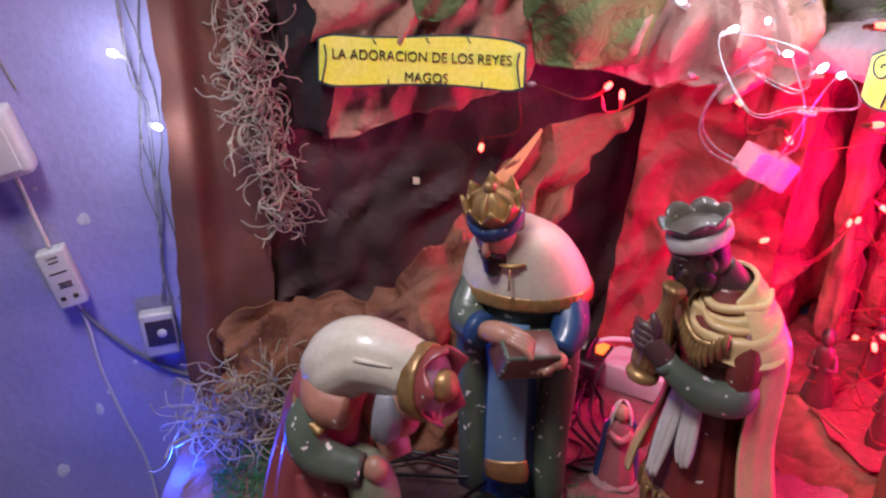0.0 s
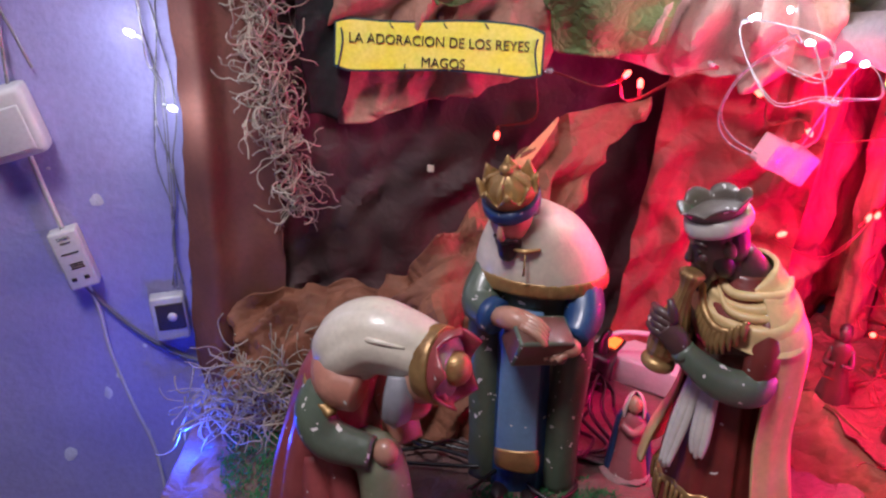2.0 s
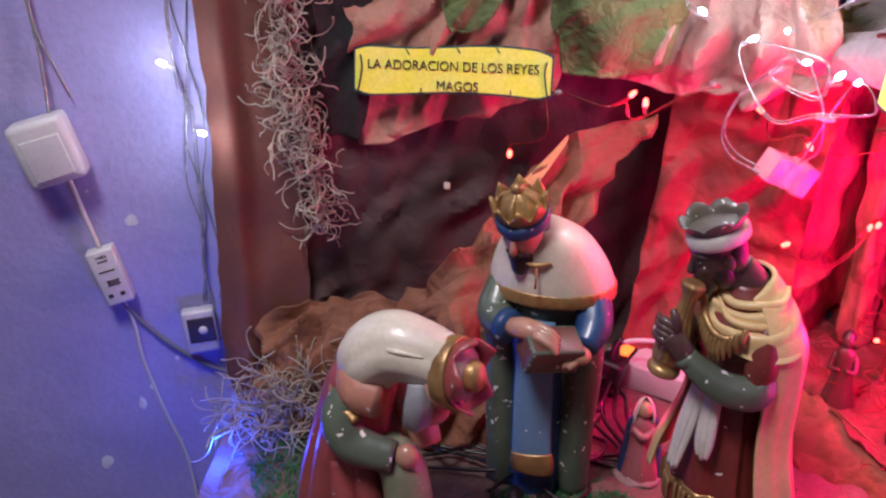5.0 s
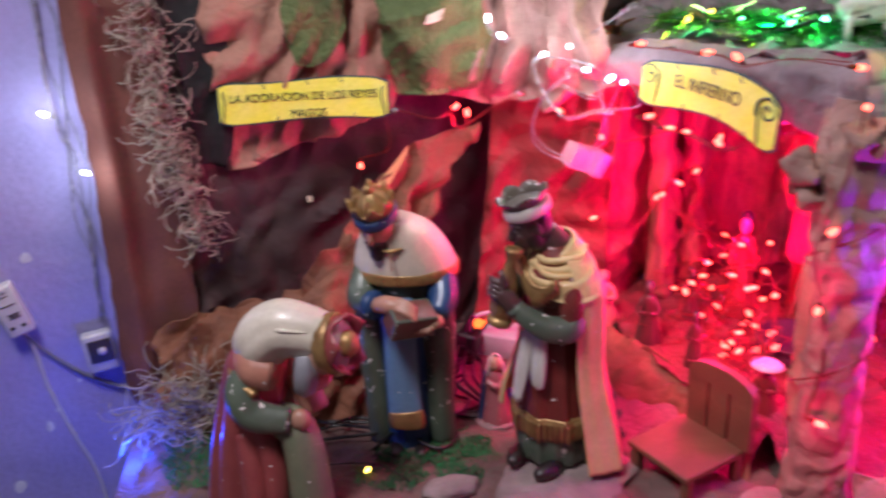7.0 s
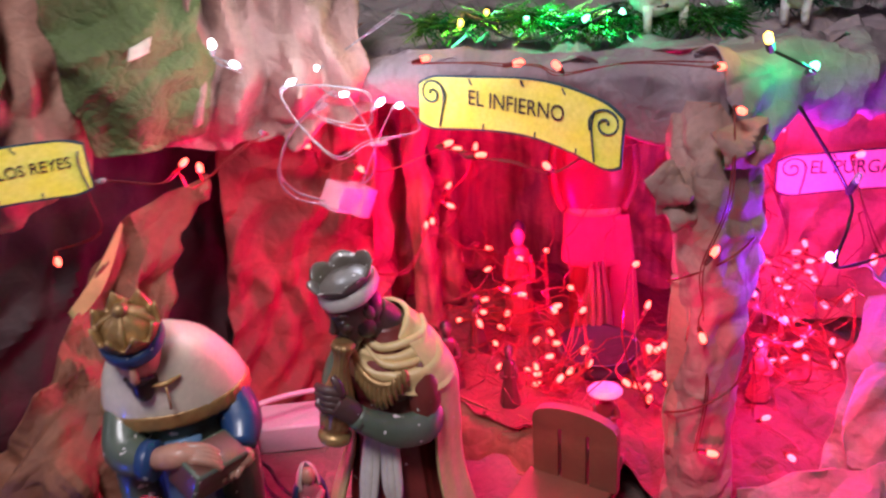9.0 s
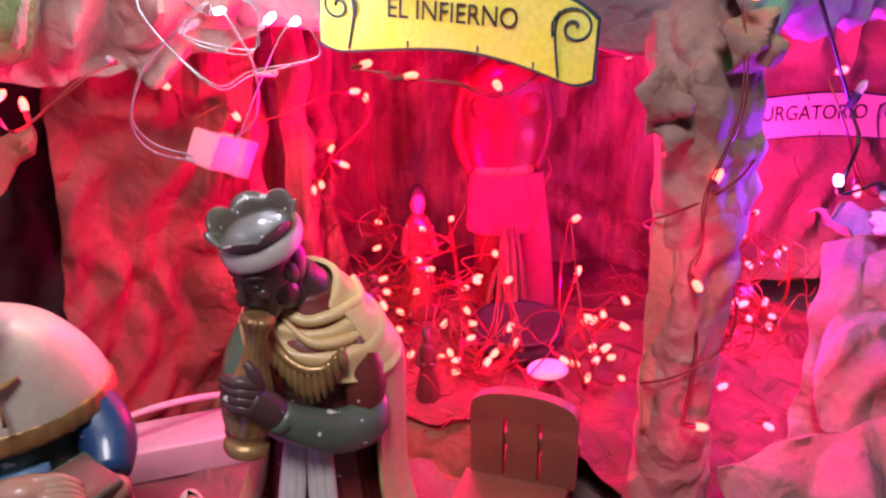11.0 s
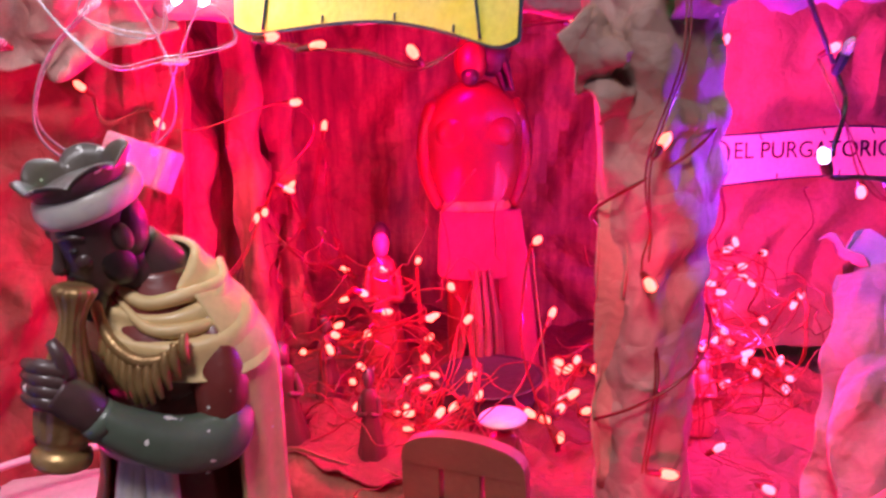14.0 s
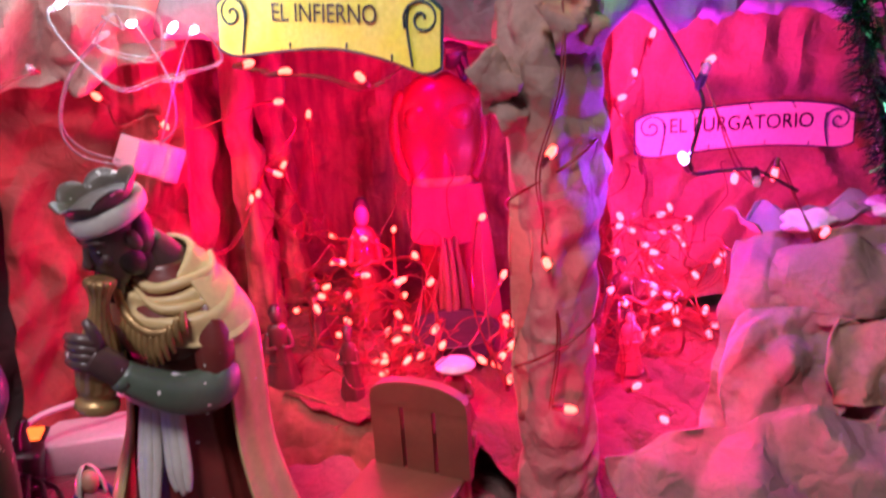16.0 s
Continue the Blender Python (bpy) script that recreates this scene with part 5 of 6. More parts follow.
# ---- signs ----
def scroll(label, m, w, h, bend, words, size, card, curls, name="scroll_sign", sway=0.0):
    """A cut-out paper scroll: card, marker outline, curls and ticks, lettering."""
    sign = thing(name, m, label, "sign")
    n = 40

    def top(x):
        return h / 2 + bend * math.cos(math.pi * x / w) + 0.0025 * math.sin(7 * x / w)

    def low(x):
        return -h / 2 + bend * 0.55 * math.cos(math.pi * x / w) + 0.003 * math.sin(5 * x / w + 1) - sway * max(0.0, 2 * x / w) ** 1.6

    def bow(x):
        return -0.10 * x * x / w

    for nm, grow, mt, y in (("outline", 0.0022, OUTLINE, 0.0010), ("card", 0.0, card, 0.0)):
        bm = bmesh.new()
        loop = []
        xs = [-w / 2 + w * i / n for i in range(n + 1)]
        for side, fn in ((1, top), (-1, low)):
            for x in (xs if side == 1 else xs[::-1]):
                e = 1 - (0.30 if curls else 0.2) * (max(0.0, abs(2 * x / w) - 0.80) / 0.20) ** 2
                k = 1 + 2 * grow / w
                loop.append((x * k, y + bow(x), fn(x) * e + side * grow))
        f, bk = [bm.verts.new(p) for p in loop], [bm.verts.new((p[0], p[1] + 0.0008, p[2])) for p in loop]
        m_ = n + 1
        for vs in (f, bk):
            for i in range(n):
                bm.faces.new((vs[i], vs[i + 1], vs[2 * m_ - 2 - i], vs[2 * m_ - 1 - i]))
        bridge(bm, f, bk, 0)
        part(nm, bm, mt, sign, smooth=False)
    for sx in (-1, 1):
        bm = bmesh.new()
        x0 = sx * w * 0.43
        if curls:
            pts = [(x0 + sx * (0.002 + 0.0011 * i) * math.cos(i * 0.62) * 0.95, -0.0012 + bow(x0), h * 0.16 + low(x0) * 0 + bend * 0.2 + (0.002 + 0.0009 * i) * math.sin(i * 0.62)) for i in range(17)]
            tube(bm, pts, 0.0011, 0, 6, 2)
        xs = x0 - sx * w * (0.055 if curls else -0.045)
        tube(bm, [(xs, -0.0012 + bow(xs), top(xs) - h * 0.20), (xs - sx * 0.002, -0.0012 + bow(xs), 0.0 + bend * 0.4), (xs + sx * 0.003, -0.0012 + bow(xs), low(xs) + 0.001)], 0.0011, 0, 6, 4)
        part("curl", bm, OUTLINE, sign)
    for x in (-0.24, 0.02, 0.22):
        bm = bmesh.new()
        tube(bm, [(x * w, -0.001 + bow(x * w), top(x * w) - 0.0005), (x * w + 0.002, -0.001 + bow(x * w), top(x * w) - 0.004), (x * w + 0.004, -0.001 + bow(x * w), top(x * w) - 0.0065)], 0.0008, 0, 6, 3)
        part("tick", bm, OUTLINE, sign)
        bm = bmesh.new()
        x += 0.08
        tube(bm, [(x * w, -0.001 + bow(x * w), low(x * w) + 0.0005), (x * w, -0.001 + bow(x * w), low(x * w) + 0.0055)], 0.0008, 0, 6, 3)
        part("tick", bm, OUTLINE, sign)
    for i, (line, dx, dz) in enumerate(words):
        ob = text_mesh(line, size, pose(dx, -0.0016 + bow(dx), dz, 90), sign, INK, 0.92, arc=0.10 / w)
    return sign


a, b = Vector((-0.139, 0.972, 1.187)), Vector((0.090, 0.952, 1.181))
scroll("yellow paper scroll sign lettered LA ADORACION DE LOS REYES MAGOS", pose(*((a + b) / 2), -10, 1.2, -5), 0.232, 0.053, 0.0015,
       [("LA ADORACION DE LOS REYES", 0.0, 0.006), ("MAGOS", 0.006, -0.017)], 0.0158, YELLOW, False)
scroll("yellow paper scroll sign lettered EL INFIERNO", pose(0.440, 0.692, 1.203, -4, 1.5, -76), 0.240, 0.050, 0.013, [("EL INFIERNO", 0.0, 0.012)], 0.022, YELLOW, True, sway=0.010)
scroll("cream paper scroll sign lettered EL PURGATORIO", pose(0.990, 0.594, 1.022, -6, 1.0, -42), 0.272, 0.050, 0.008, [("EL PURGATORIO", -0.004, 0.010)], 0.026, CREAM, True)


# ---- wires and bulbs ----
def bulb_mesh(name, mat, r=0.0033, l=0.0110):
    bm = bmesh.new()
    body(bm, [(0, 0, 0, r * 0.8, r * 0.8, 0), (0, 0, l * 0.3, r, r, 0), (0, 0, l * 0.75, r * 0.9, r * 0.9, 0), (0, 0, l, r * 0.2, r * 0.2, 0)], 0, 8, 0, 0, 2)
    me = bpy.data.meshes.new(name)
    bm.to_mesh(me)
    bm.free()
    me.materials.append(mat)
    me.polygons.foreach_set("use_smooth", [True] * len(me.polygons))
    return me


def socket_mesh(mat, r=0.0034, l=0.012):
    bm = bmesh.new()
    body(bm, [(0, 0, -l, r * 0.6, r * 0.6, 0), (0, 0, -l * 0.7, r, r, 0), (0, 0, 0.001, r, r, 0)], 0, 8, 0, 0, 2)
    me = bpy.data.meshes.new("socket")
    bm.to_mesh(me)
    bm.free()
    me.materials.append(mat)
    return me


BULBS = {k: bulb_mesh("bulb", m) for k, m in (("red", B_RED), ("pink", B_PINK), ("white", B_WHITE), ("blue", B_BLUE), ("violet", B_VIOLET), ("green", B_GREEN), ("amber", B_AMBER), ("off", CLEAR))}
SOCKETS = {"red": socket_mesh(COPPER, 0.0024, 0.010), "clear": socket_mesh(CLEAR, 0.0026, 0.010), "black": socket_mesh(BLACK_PLASTIC)}


def light_string(label, colour, places, wire, sock, sag=0.02, r=0.0007, ends=(), seed=0, scale=1.0, twin=True):
    """A wire from bulb to bulb with a socket and a bulb at each place."""
    rnd = random.Random(seed)
    string = thing("fairy_lights", Matrix(), label, "string lights", "strings of fairy lights")
    pts = [Vector(p) for p in places]
    line = [Vector(e) for e in ends[:1]]
    for i, p in enumerate(pts):
        d = Vector((rnd.uniform(-1, 1), rnd.uniform(-1, 0.2), rnd.uniform(-0.6, 1))).normalized()
        back = p - d * 0.016 * scale
        line.append(back)
        if i < len(pts) - 1:
            mid = (p + pts[i + 1]) / 2
            line.append(mid + Vector((rnd.uniform(-1, 1), rnd.uniform(-1, 1), rnd.uniform(-1.2, 0.5))) * sag)
        m = Matrix.Translation(p - d * 0.006 * scale) @ d.to_track_quat("Z", "Y").to_matrix().to_4x4() @ Matrix.Scale(scale, 4)
        kind = colour[i % len(colour)] if isinstance(colour, (list, tuple)) else colour
        holder = new("socket", SOCKETS[sock])
        holder.parent, holder.matrix_basis = string, m
        new("bulb", BULBS[kind]).parent = holder
    line += [Vector(e) for e in ends[1:]]
    for k in range(2 if twin else 1):
        bm = bmesh.new()
        tube(bm, [p + Vector((rnd.uniform(-1, 1), rnd.uniform(-1, 1), rnd.uniform(-1, 1))) * 0.004 * k for p in line], r, 0, 5, 6)
        part("wire", bm, wire, string)
    return string


light_string("red fairy lights over the lintel", "red", [(0.385, 0.760, 1.262), (0.43, 0.672, 1.262), (0.446, 0.640, 1.262), (0.50, 0.50, 1.27)], COPPER, "red", 0.004)
light_string("red fairy lights under the lintel", "red", [(0.392, 0.740, 1.178), (0.402, 0.70, 1.172), (0.432, 0.64, 1.168), (0.534, 0.586, 1.180)], COPPER, "red", 0.006)
light_string("red fairy lights on the cave's side wall", "red", [(0.34, 0.96, 1.14), (0.395, 0.93, 1.102), (0.501, 0.873, 1.115), (0.508, 0.905, 1.028), (0.483, 0.931, 0.999), (0.49, 0.925, 1.005), (0.386, 0.928, 0.979)], COPPER, "red", 0.03, seed=1)
light_string("red fairy lights heaped on the cave floor", "red", [(0.513, 0.805, 0.942), (0.554, 0.901, 0.875), (0.532, 0.827, 0.891), (0.503, 0.85, 0.876), (0.58, 0.903, 0.819), (0.535, 0.859, 0.829), (0.602, 0.849, 0.812), (0.555, 0.80, 0.812), (0.541, 0.80, 0.812), (0.607, 0.742, 0.815)], COPPER, "red", 0.03, seed=2)
light_string("red fairy lights tangled before the cauldron", "red", [(0.56, 0.74, 0.83), (0.545, 0.76, 0.85), (0.575, 0.73, 0.86), (0.53, 0.77, 0.825), (0.50, 0.81, 0.83), (0.515, 0.70, 0.815), (0.585, 0.79, 0.84), (0.57, 0.84, 0.90), (0.60, 0.88, 0.93)], COPPER, "red", 0.03, seed=8)
light_string("red fairy lights beside the pillar", "red", [(0.624, 0.644, 0.885), (0.629, 0.659, 0.870), (0.605, 0.643, 0.855), (0.607, 0.648, 0.815), (0.588, 0.66, 1.003), (0.558, 0.611, 0.874), (0.60, 0.66, 0.83)], COPPER, "red", 0.025, seed=3)
light_string("red wire of fairy lights wound round the pillar", "red", [(0.490, 0.470, 1.240), (0.477, 0.476, 1.118), (0.474, 0.480, 1.029), (0.487, 0.468, 0.90)], COPPER, "red", 0.012, seed=4)
light_string("pink-red fairy lights across the second cave", "pink", [(0.84, 0.63, 1.158), (0.808, 0.632, 1.119), (0.77, 0.62, 1.098), (0.741, 0.602, 0.975), (0.837, 0.651, 0.922), (0.845, 0.579, 0.949), (0.866, 0.60, 0.908), (0.898, 0.597, 0.856)], COPPER, "red", 0.03, seed=5)
light_string("pink-red fairy lights heaped in the second cave", "pink", [(0.736, 0.609, 0.887), (0.794, 0.59, 0.877), (0.751, 0.544, 0.88), (0.784, 0.58, 0.828), (0.763, 0.541, 0.858), (0.788, 0.598, 0.815), (0.839, 0.543, 0.815), (0.686, 0.555, 0.903), (0.66, 0.52, 0.83), (0.60, 0.45, 0.845)], COPPER, "red", 0.03, seed=6)
light_string("pink-red fairy lights on the rock slope", "pink", [(0.671, 0.461, 1.16), (0.665, 0.431, 1.060), (0.705, 0.415, 1.057), (0.79, 0.40, 0.985)], COPPER, "red", 0.005, r=0.0007, seed=7)
light_string("red fairy lights across the grotto", ["red", "off", "red"], [(0.046, 0.985, 1.075), (0.10, 0.94, 1.165), (0.185, 0.935, 1.165), (0.20, 0.935, 1.155), (0.27, 0.92, 1.18)], COPPER, "red", 0.02, seed=9)
light_string("white fairy lights tangled over the cave corner", ["white", "white", "off"], [(0.338, 0.905, 1.240), (0.357, 0.880, 1.212), (0.33, 0.88, 1.205), (0.375, 0.835, 1.208), (0.30, 0.89, 1.235), (0.375, 0.84, 1.160), (0.385, 0.815, 1.205)], SILVER, "clear", 0.035, r=0.0007, seed=10, ends=((0.40, 0.82, 1.30), (0.372, 0.90, 1.09)))
light_string("white fairy lights beside the green rock", ["white"], [(0.23, 0.915, 1.285), (0.245, 0.905, 1.262)], SILVER, "clear", 0.03, seed=11)
light_string("violet fairy lights on a black cable", ["off", "violet", "off"], [(0.600, 0.425, 1.165), (0.563, 0.420, 1.103), (0.660, 0.408, 1.062)], BLACK_PLASTIC, "black", 0.008, 0.0016, ((0.530, 0.445, 1.240), (0.71, 0.395, 1.045)), 12, 1.1, False)
light_string("green and amber fairy lights on the ledge", ["amber", "green"], [(0.528, 0.478, 1.292), (0.574, 0.462, 1.262)], BLACK_PLASTIC, "black", 0.02, 0.0016, (), 13, 1.2, False)

# lights on the lavender wall
string = light_string("clear wire of white fairy lights down the lavender wall", ["white", "white"], [wall_at(-0.366, 1.202, 0.02), wall_at(-0.330, 1.115, 0.02)], SILVER, "clear", 0.004, seed=14, ends=(wall_at(-0.345, 1.42, 0.008), wall_at(-0.352, 0.885, 0.012)))
for dx, dz in ((0.0, 0.0), (0.012, 0.006), (-0.006, 0.0)):
    bm = bmesh.new()
    tube(bm, [wall_at(-0.345 + dx + 0.006 * math.sin(i * 1.9 + dx * 300), 1.42 - i * 0.0535, 0.006 + 0.003 * math.cos(i)) for i in range(11)], 0.0009, 0, 5, 5)
    part("wire", bm, SILVER, string)
light_string("blue fairy light at the stage corner", ["blue"], [(-0.313, 0.820, 0.735)], SILVER, "clear", seed=15, ends=((-0.325, 0.90, 0.80), (-0.28, 0.80, 0.75)))

# ---- fittings on the wall ----
turn = WALL_TURN
ctl = thing("light_controller", Matrix.Translation(wall_at(-0.460, 0.938, 0.012)) @ pose(0, 0, 0, 0, -13, turn), "small white plastic controller box with printed label", "controller")
bm = bmesh.new()
box(bm, (0, 0, 0), (0.034, 0.022, 0.076), 0, bevel=0.003)
part("case", bm, WHITE_PLASTIC, ctl)
for z, w, x in ((0.024, 0.012, 0), (0.010, 0.020, 0), (-0.004, 0.016, 0.002), (-0.007, 0.014, 0.002), (-0.010, 0.016, 0.002)):
    bm = bmesh.new()
    box(bm, (x, -0.0113, z), (w, 0.0006, 0.0016), 0, bevel=0)
    part("print_bar", bm, INK, ctl)
for x in (-0.008, 0.007):
    bm = bmesh.new()
    box(bm, (x, -0.0113, -0.024), (0.006, 0.0006, 0.005), 0, bevel=0)
    part("print_mark", bm, INK, ctl)
text_mesh("LINEA", 0.0055, pose(0.0, -0.0116, 0.030, 90), ctl, INK)

blk = thing("wall_plug_adapter", Matrix.Translation(wall_at(-0.500, 1.108, 0.02)) @ pose(0, 0, 0, 0, -14, turn), "white plastic plug adapter on the wall", "adapter")
bm = bmesh.new()
box(bm, (0, 0, 0), (0.066, 0.038, 0.078), 0, bevel=0.008)
part("case", bm, WHITE_PLASTIC, blk)
bm = bmesh.new()
box(bm, (0, -0.020, -0.005), (0.046, 0.004, 0.05), 0, bevel=0.0015)
part("face_plate", bm, WHITE_PLASTIC, blk)

pack = thing("battery_box", Matrix.Translation(wall_at(-0.364, 0.846, 0.012)) @ pose(0, 0, 0, 0, -3, turn), "clear plastic battery box with a round button", "battery box")
bm = bmesh.new()
box(bm, (0, 0, 0), (0.042, 0.020, 0.062), 0, bevel=0.004)
part("case", bm, material("frosted_plastic", (0.50, 0.50, 0.58), rough=0.3, bump=0), pack)
bm = bmesh.new()
box(bm, (0.002, -0.0105, 0.004), (0.034, 0.002, 0.036), 0, bevel=0.001)
part("dark_panel", bm, IRON, pack)
bm = bmesh.new()
blob(bm, (0.004, -0.0125, 0.004), (0.006, 0.003, 0.006), 0)
part("button", bm, WHITE_PLASTIC, pack)


def cable(label, pts, r, mat, name="cable", group=""):
    bm = bmesh.new()
    tube(bm, pts, r, 0, 8, 8)
    return tagged(finish(bm, name, mat), label, "cable", group)


cable("white flat cable from the adapter to the controller", [wall_at(-0.486, 1.066, 0.012), wall_at(-0.480, 1.03, 0.008), wall_at(-0.468, 0.975, 0.010)], 0.003, WHITE_PLASTIC)
cable("white cable hanging down the wall", [wall_at(-0.452, 0.902, 0.010), wall_at(-0.444, 0.86, 0.006), wall_at(-0.44, 0.80, 0.005), wall_at(-0.425, 0.72, 0.005), wall_at(-0.405, 0.63, 0.005), wall_at(-0.40, 0.5, 0.005)], 0.0022, WHITE_PLASTIC)
cable("grey cable sloping along the wall behind the paper", [wall_at(-0.456, 0.902, 0.010), wall_at(-0.436, 0.865, 0.006), wall_at(-0.405, 0.825, 0.006), wall_at(-0.365, 0.788, 0.006), wall_at(-0.325, 0.765, 0.006)], 0.0026, material("grey_rubber", (0.16, 0.16, 0.2), rough=0.5, bump=0))
cable("silver twisted wire above the adapter", [wall_at(-0.50, 1.40, 0.006), wall_at(-0.496, 1.30, 0.008), wall_at(-0.492, 1.22, 0.010), wall_at(-0.494, 1.14, 0.014)], 0.002, SILVER)
cable("silver tinsel wire above the adapter", [wall_at(-0.49, 1.40, 0.006), wall_at(-0.492, 1.26, 0.012), wall_at(-0.478, 1.20, 0.012), wall_at(-0.468, 1.165, 0.008)], 0.0016, SILVER)

# clear plug box hanging from the white lights
hang = thing("clear_plug_box", pose(0.366, 0.925, 1.075, 12, 24, 20), "clear plastic transformer box hanging on thin wires", "plug box")
bm = bmesh.new()
box(bm, (0, 0, 0), (0.056, 0.030, 0.034), 0, bevel=0.003)
part("case", bm, clear("milky_plastic", (0.95, 0.94, 0.95), 0.12), hang)
bm = bmesh.new()
box(bm, (0.024, -0.002, 0), (0.022, 0.034, 0.038), 0, bevel=0.003)
part("lid", bm, clear("milky_lid", (0.92, 0.91, 0.92), 0.2), hang)
cable("thin clear wire loop beside the plug box", [(0.345, 0.93, 1.075), (0.315, 0.95, 1.09), (0.300, 0.955, 1.12), (0.312, 0.93, 1.17), (0.34, 0.90, 1.205)], 0.0013, SILVER)
cable("thin clear wire loop beside the plug box", [(0.345, 0.928, 1.070), (0.310, 0.945, 1.085), (0.296, 0.95, 1.115), (0.306, 0.93, 1.165), (0.335, 0.90, 1.205)], 0.0013, SILVER)
cable("thin clear wire down to the plug box", [(0.36, 0.88, 1.21), (0.378, 0.87, 1.16), (0.388, 0.89, 1.11), (0.380, 0.92, 1.085)], 0.0013, SILVER)

# power strip with its switch and plug
strip = thing("power_strip", pose(0.275, 0.955, 0.766, 0, 0, -32), "white power strip with a lit orange switch", "power strip")
bm = bmesh.new()
box(bm, (0, 0, 0), (0.19, 0.056, 0.040), 0, bevel=0.004)
part("case", bm, WHITE_PLASTIC, strip)
bm = bmesh.new()
box(bm, (-0.070, -0.004, 0.021), (0.026, 0.032, 0.004), 0, bevel=0.001)
frame_ob = part("switch_frame", bm, BLACK_PLASTIC, strip)
bm = bmesh.new()
box(bm, (-0.070, -0.004, 0.0245), (0.018, 0.024, 0.005), 0, (0, 6, 0), 0.0015)
part("switch", bm, B_SWITCH, strip, "lit orange rocker switch")
plug = thing("black_plug", pose(0.188, 0.952, 0.765, 0, 0, -32), "black moulded plug beside the power strip", "plug")
bm = bmesh.new()
box(bm, (0, 0, 0.008), (0.036, 0.034, 0.056), 0, (0, 10, 0), 0.006)
part("plug_body", bm, BLACK_PLASTIC, plug)
bm = bmesh.new()
tube(bm, [(0.004, 0, 0.034), (0.006, 0, 0.055), (0.012, 0, 0.068)], [0.009, 0.006, 0.004], 0, 10, 4)
part("strain_relief", bm, BLACK_PLASTIC, plug)
cable("white cable arching over the power strip", [(0.190, 0.955, 0.815), (0.215, 0.95, 0.828), (0.26, 0.94, 0.830), (0.31, 0.93, 0.822), (0.36, 0.93, 0.80), (0.40, 0.95, 0.76)], 0.0035, WHITE_PLASTIC)
rnd = random.Random(5)
for i in range(11):
    x0, y0 = rnd.uniform(-0.06, 0.14), rnd.uniform(0.68, 0.88)
    pts = [(0.19, 0.94, 0.76)] if i < 4 else [(x0 - 0.08, y0 + 0.05, 0.752)]
    for k in range(5):
        x0, y0 = x0 + rnd.uniform(-0.06, 0.06), y0 + rnd.uniform(-0.06, 0.05)
        pts.append((x0, max(0.58, y0), 0.753 + abs(rnd.gauss(0, 0.012))))
    cable("black rubber cable tangled on the stage", pts, 0.0024, BLACK_PLASTIC, group="tangled black cables")
for i in range(4):
    cable("black rubber cable looping behind the statues", [(0.19, 0.94, 0.77), (0.165 + i * 0.012, 0.90, 0.80 - i * 0.01), (0.15 + i * 0.015, 0.85, 0.775), (0.18 + i * 0.01, 0.81 - i * 0.012, 0.755), (0.13, 0.80, 0.752)], 0.0026, BLACK_PLASTIC, group="tangled black cables")


# ---- moss, turf, stones ----
def fibres(name, label, centre_at, count, r, mat, seed, length=9, step=0.012, wild=1.0):
    """Many curling strands round a line of places."""
    rnd = random.Random(seed)
    bm = bmesh.new()
    for i in range(count):
        c, spread, fall = centre_at(rnd.random())
        p = Vector(c) + Vector((rnd.gauss(0, spread[0]), rnd.gauss(0, spread[1]), rnd.gauss(0, spread[2])))
        d = Vector((rnd.gauss(0, 1), rnd.gauss(0, 0.5), rnd.gauss(0, 1) - fall)).normalized()
        pts = [p]
        spin = Vector((rnd.gauss(0, 1), rnd.gauss(0, 1), rnd.gauss(0, 1))).normalized()
        for k in range(length):
            d = (Matrix.Rotation(rnd.uniform(0.2, 0.75) * wild, 3, spin) @ d + Vector((0, 0, -0.12 * fall))).normalized()
            if rnd.random() < 0.3:
                spin = Vector((rnd.gauss(0, 1), rnd.gauss(0, 1), rnd.gauss(0, 1))).normalized()
            pts.append(pts[-1] + d * step * rnd.uniform(0.7, 1.2))
        tube(bm, pts, r * rnd.uniform(0.7, 1.2), 0, 4, 2)
    return tagged(finish(bm, name, mat), label, "moss", kind="stuff")


def hang_line(u):
    z = 1.34 - 0.345 * u
    x = -0.235 + 0.022 * u + 0.006 * math.sin(u * 9) + (0.012 * max(0, u - 0.45))
    w = 0.022 if u < 0.6 else 0.022 * (1 - (u - 0.6) * 2.1) + 0.003
    return wall_at(x, z, 0.040), (w * 0.62, 0.005, 0.010), 0.45


fibres("hanging_moss", "dry grey-brown moss hanging in a long tuft", hang_line, 360, 0.0010, MOSS, 3, 10, 0.0062, 1.25)


def heap_line(u):
    x = -0.275 + 0.13 * u
    return (x, 0.845 + 0.03 * math.sin(u * 3), 0.765 + 0.024 * math.sin(math.pi * u)), (0.020, 0.024, 0.014), -0.15


fibres("moss_heap", "dry grey moss heaped on the stage corner", heap_line, 380, 0.0010, MOSS, 4, 10, 0.009, 1.0)


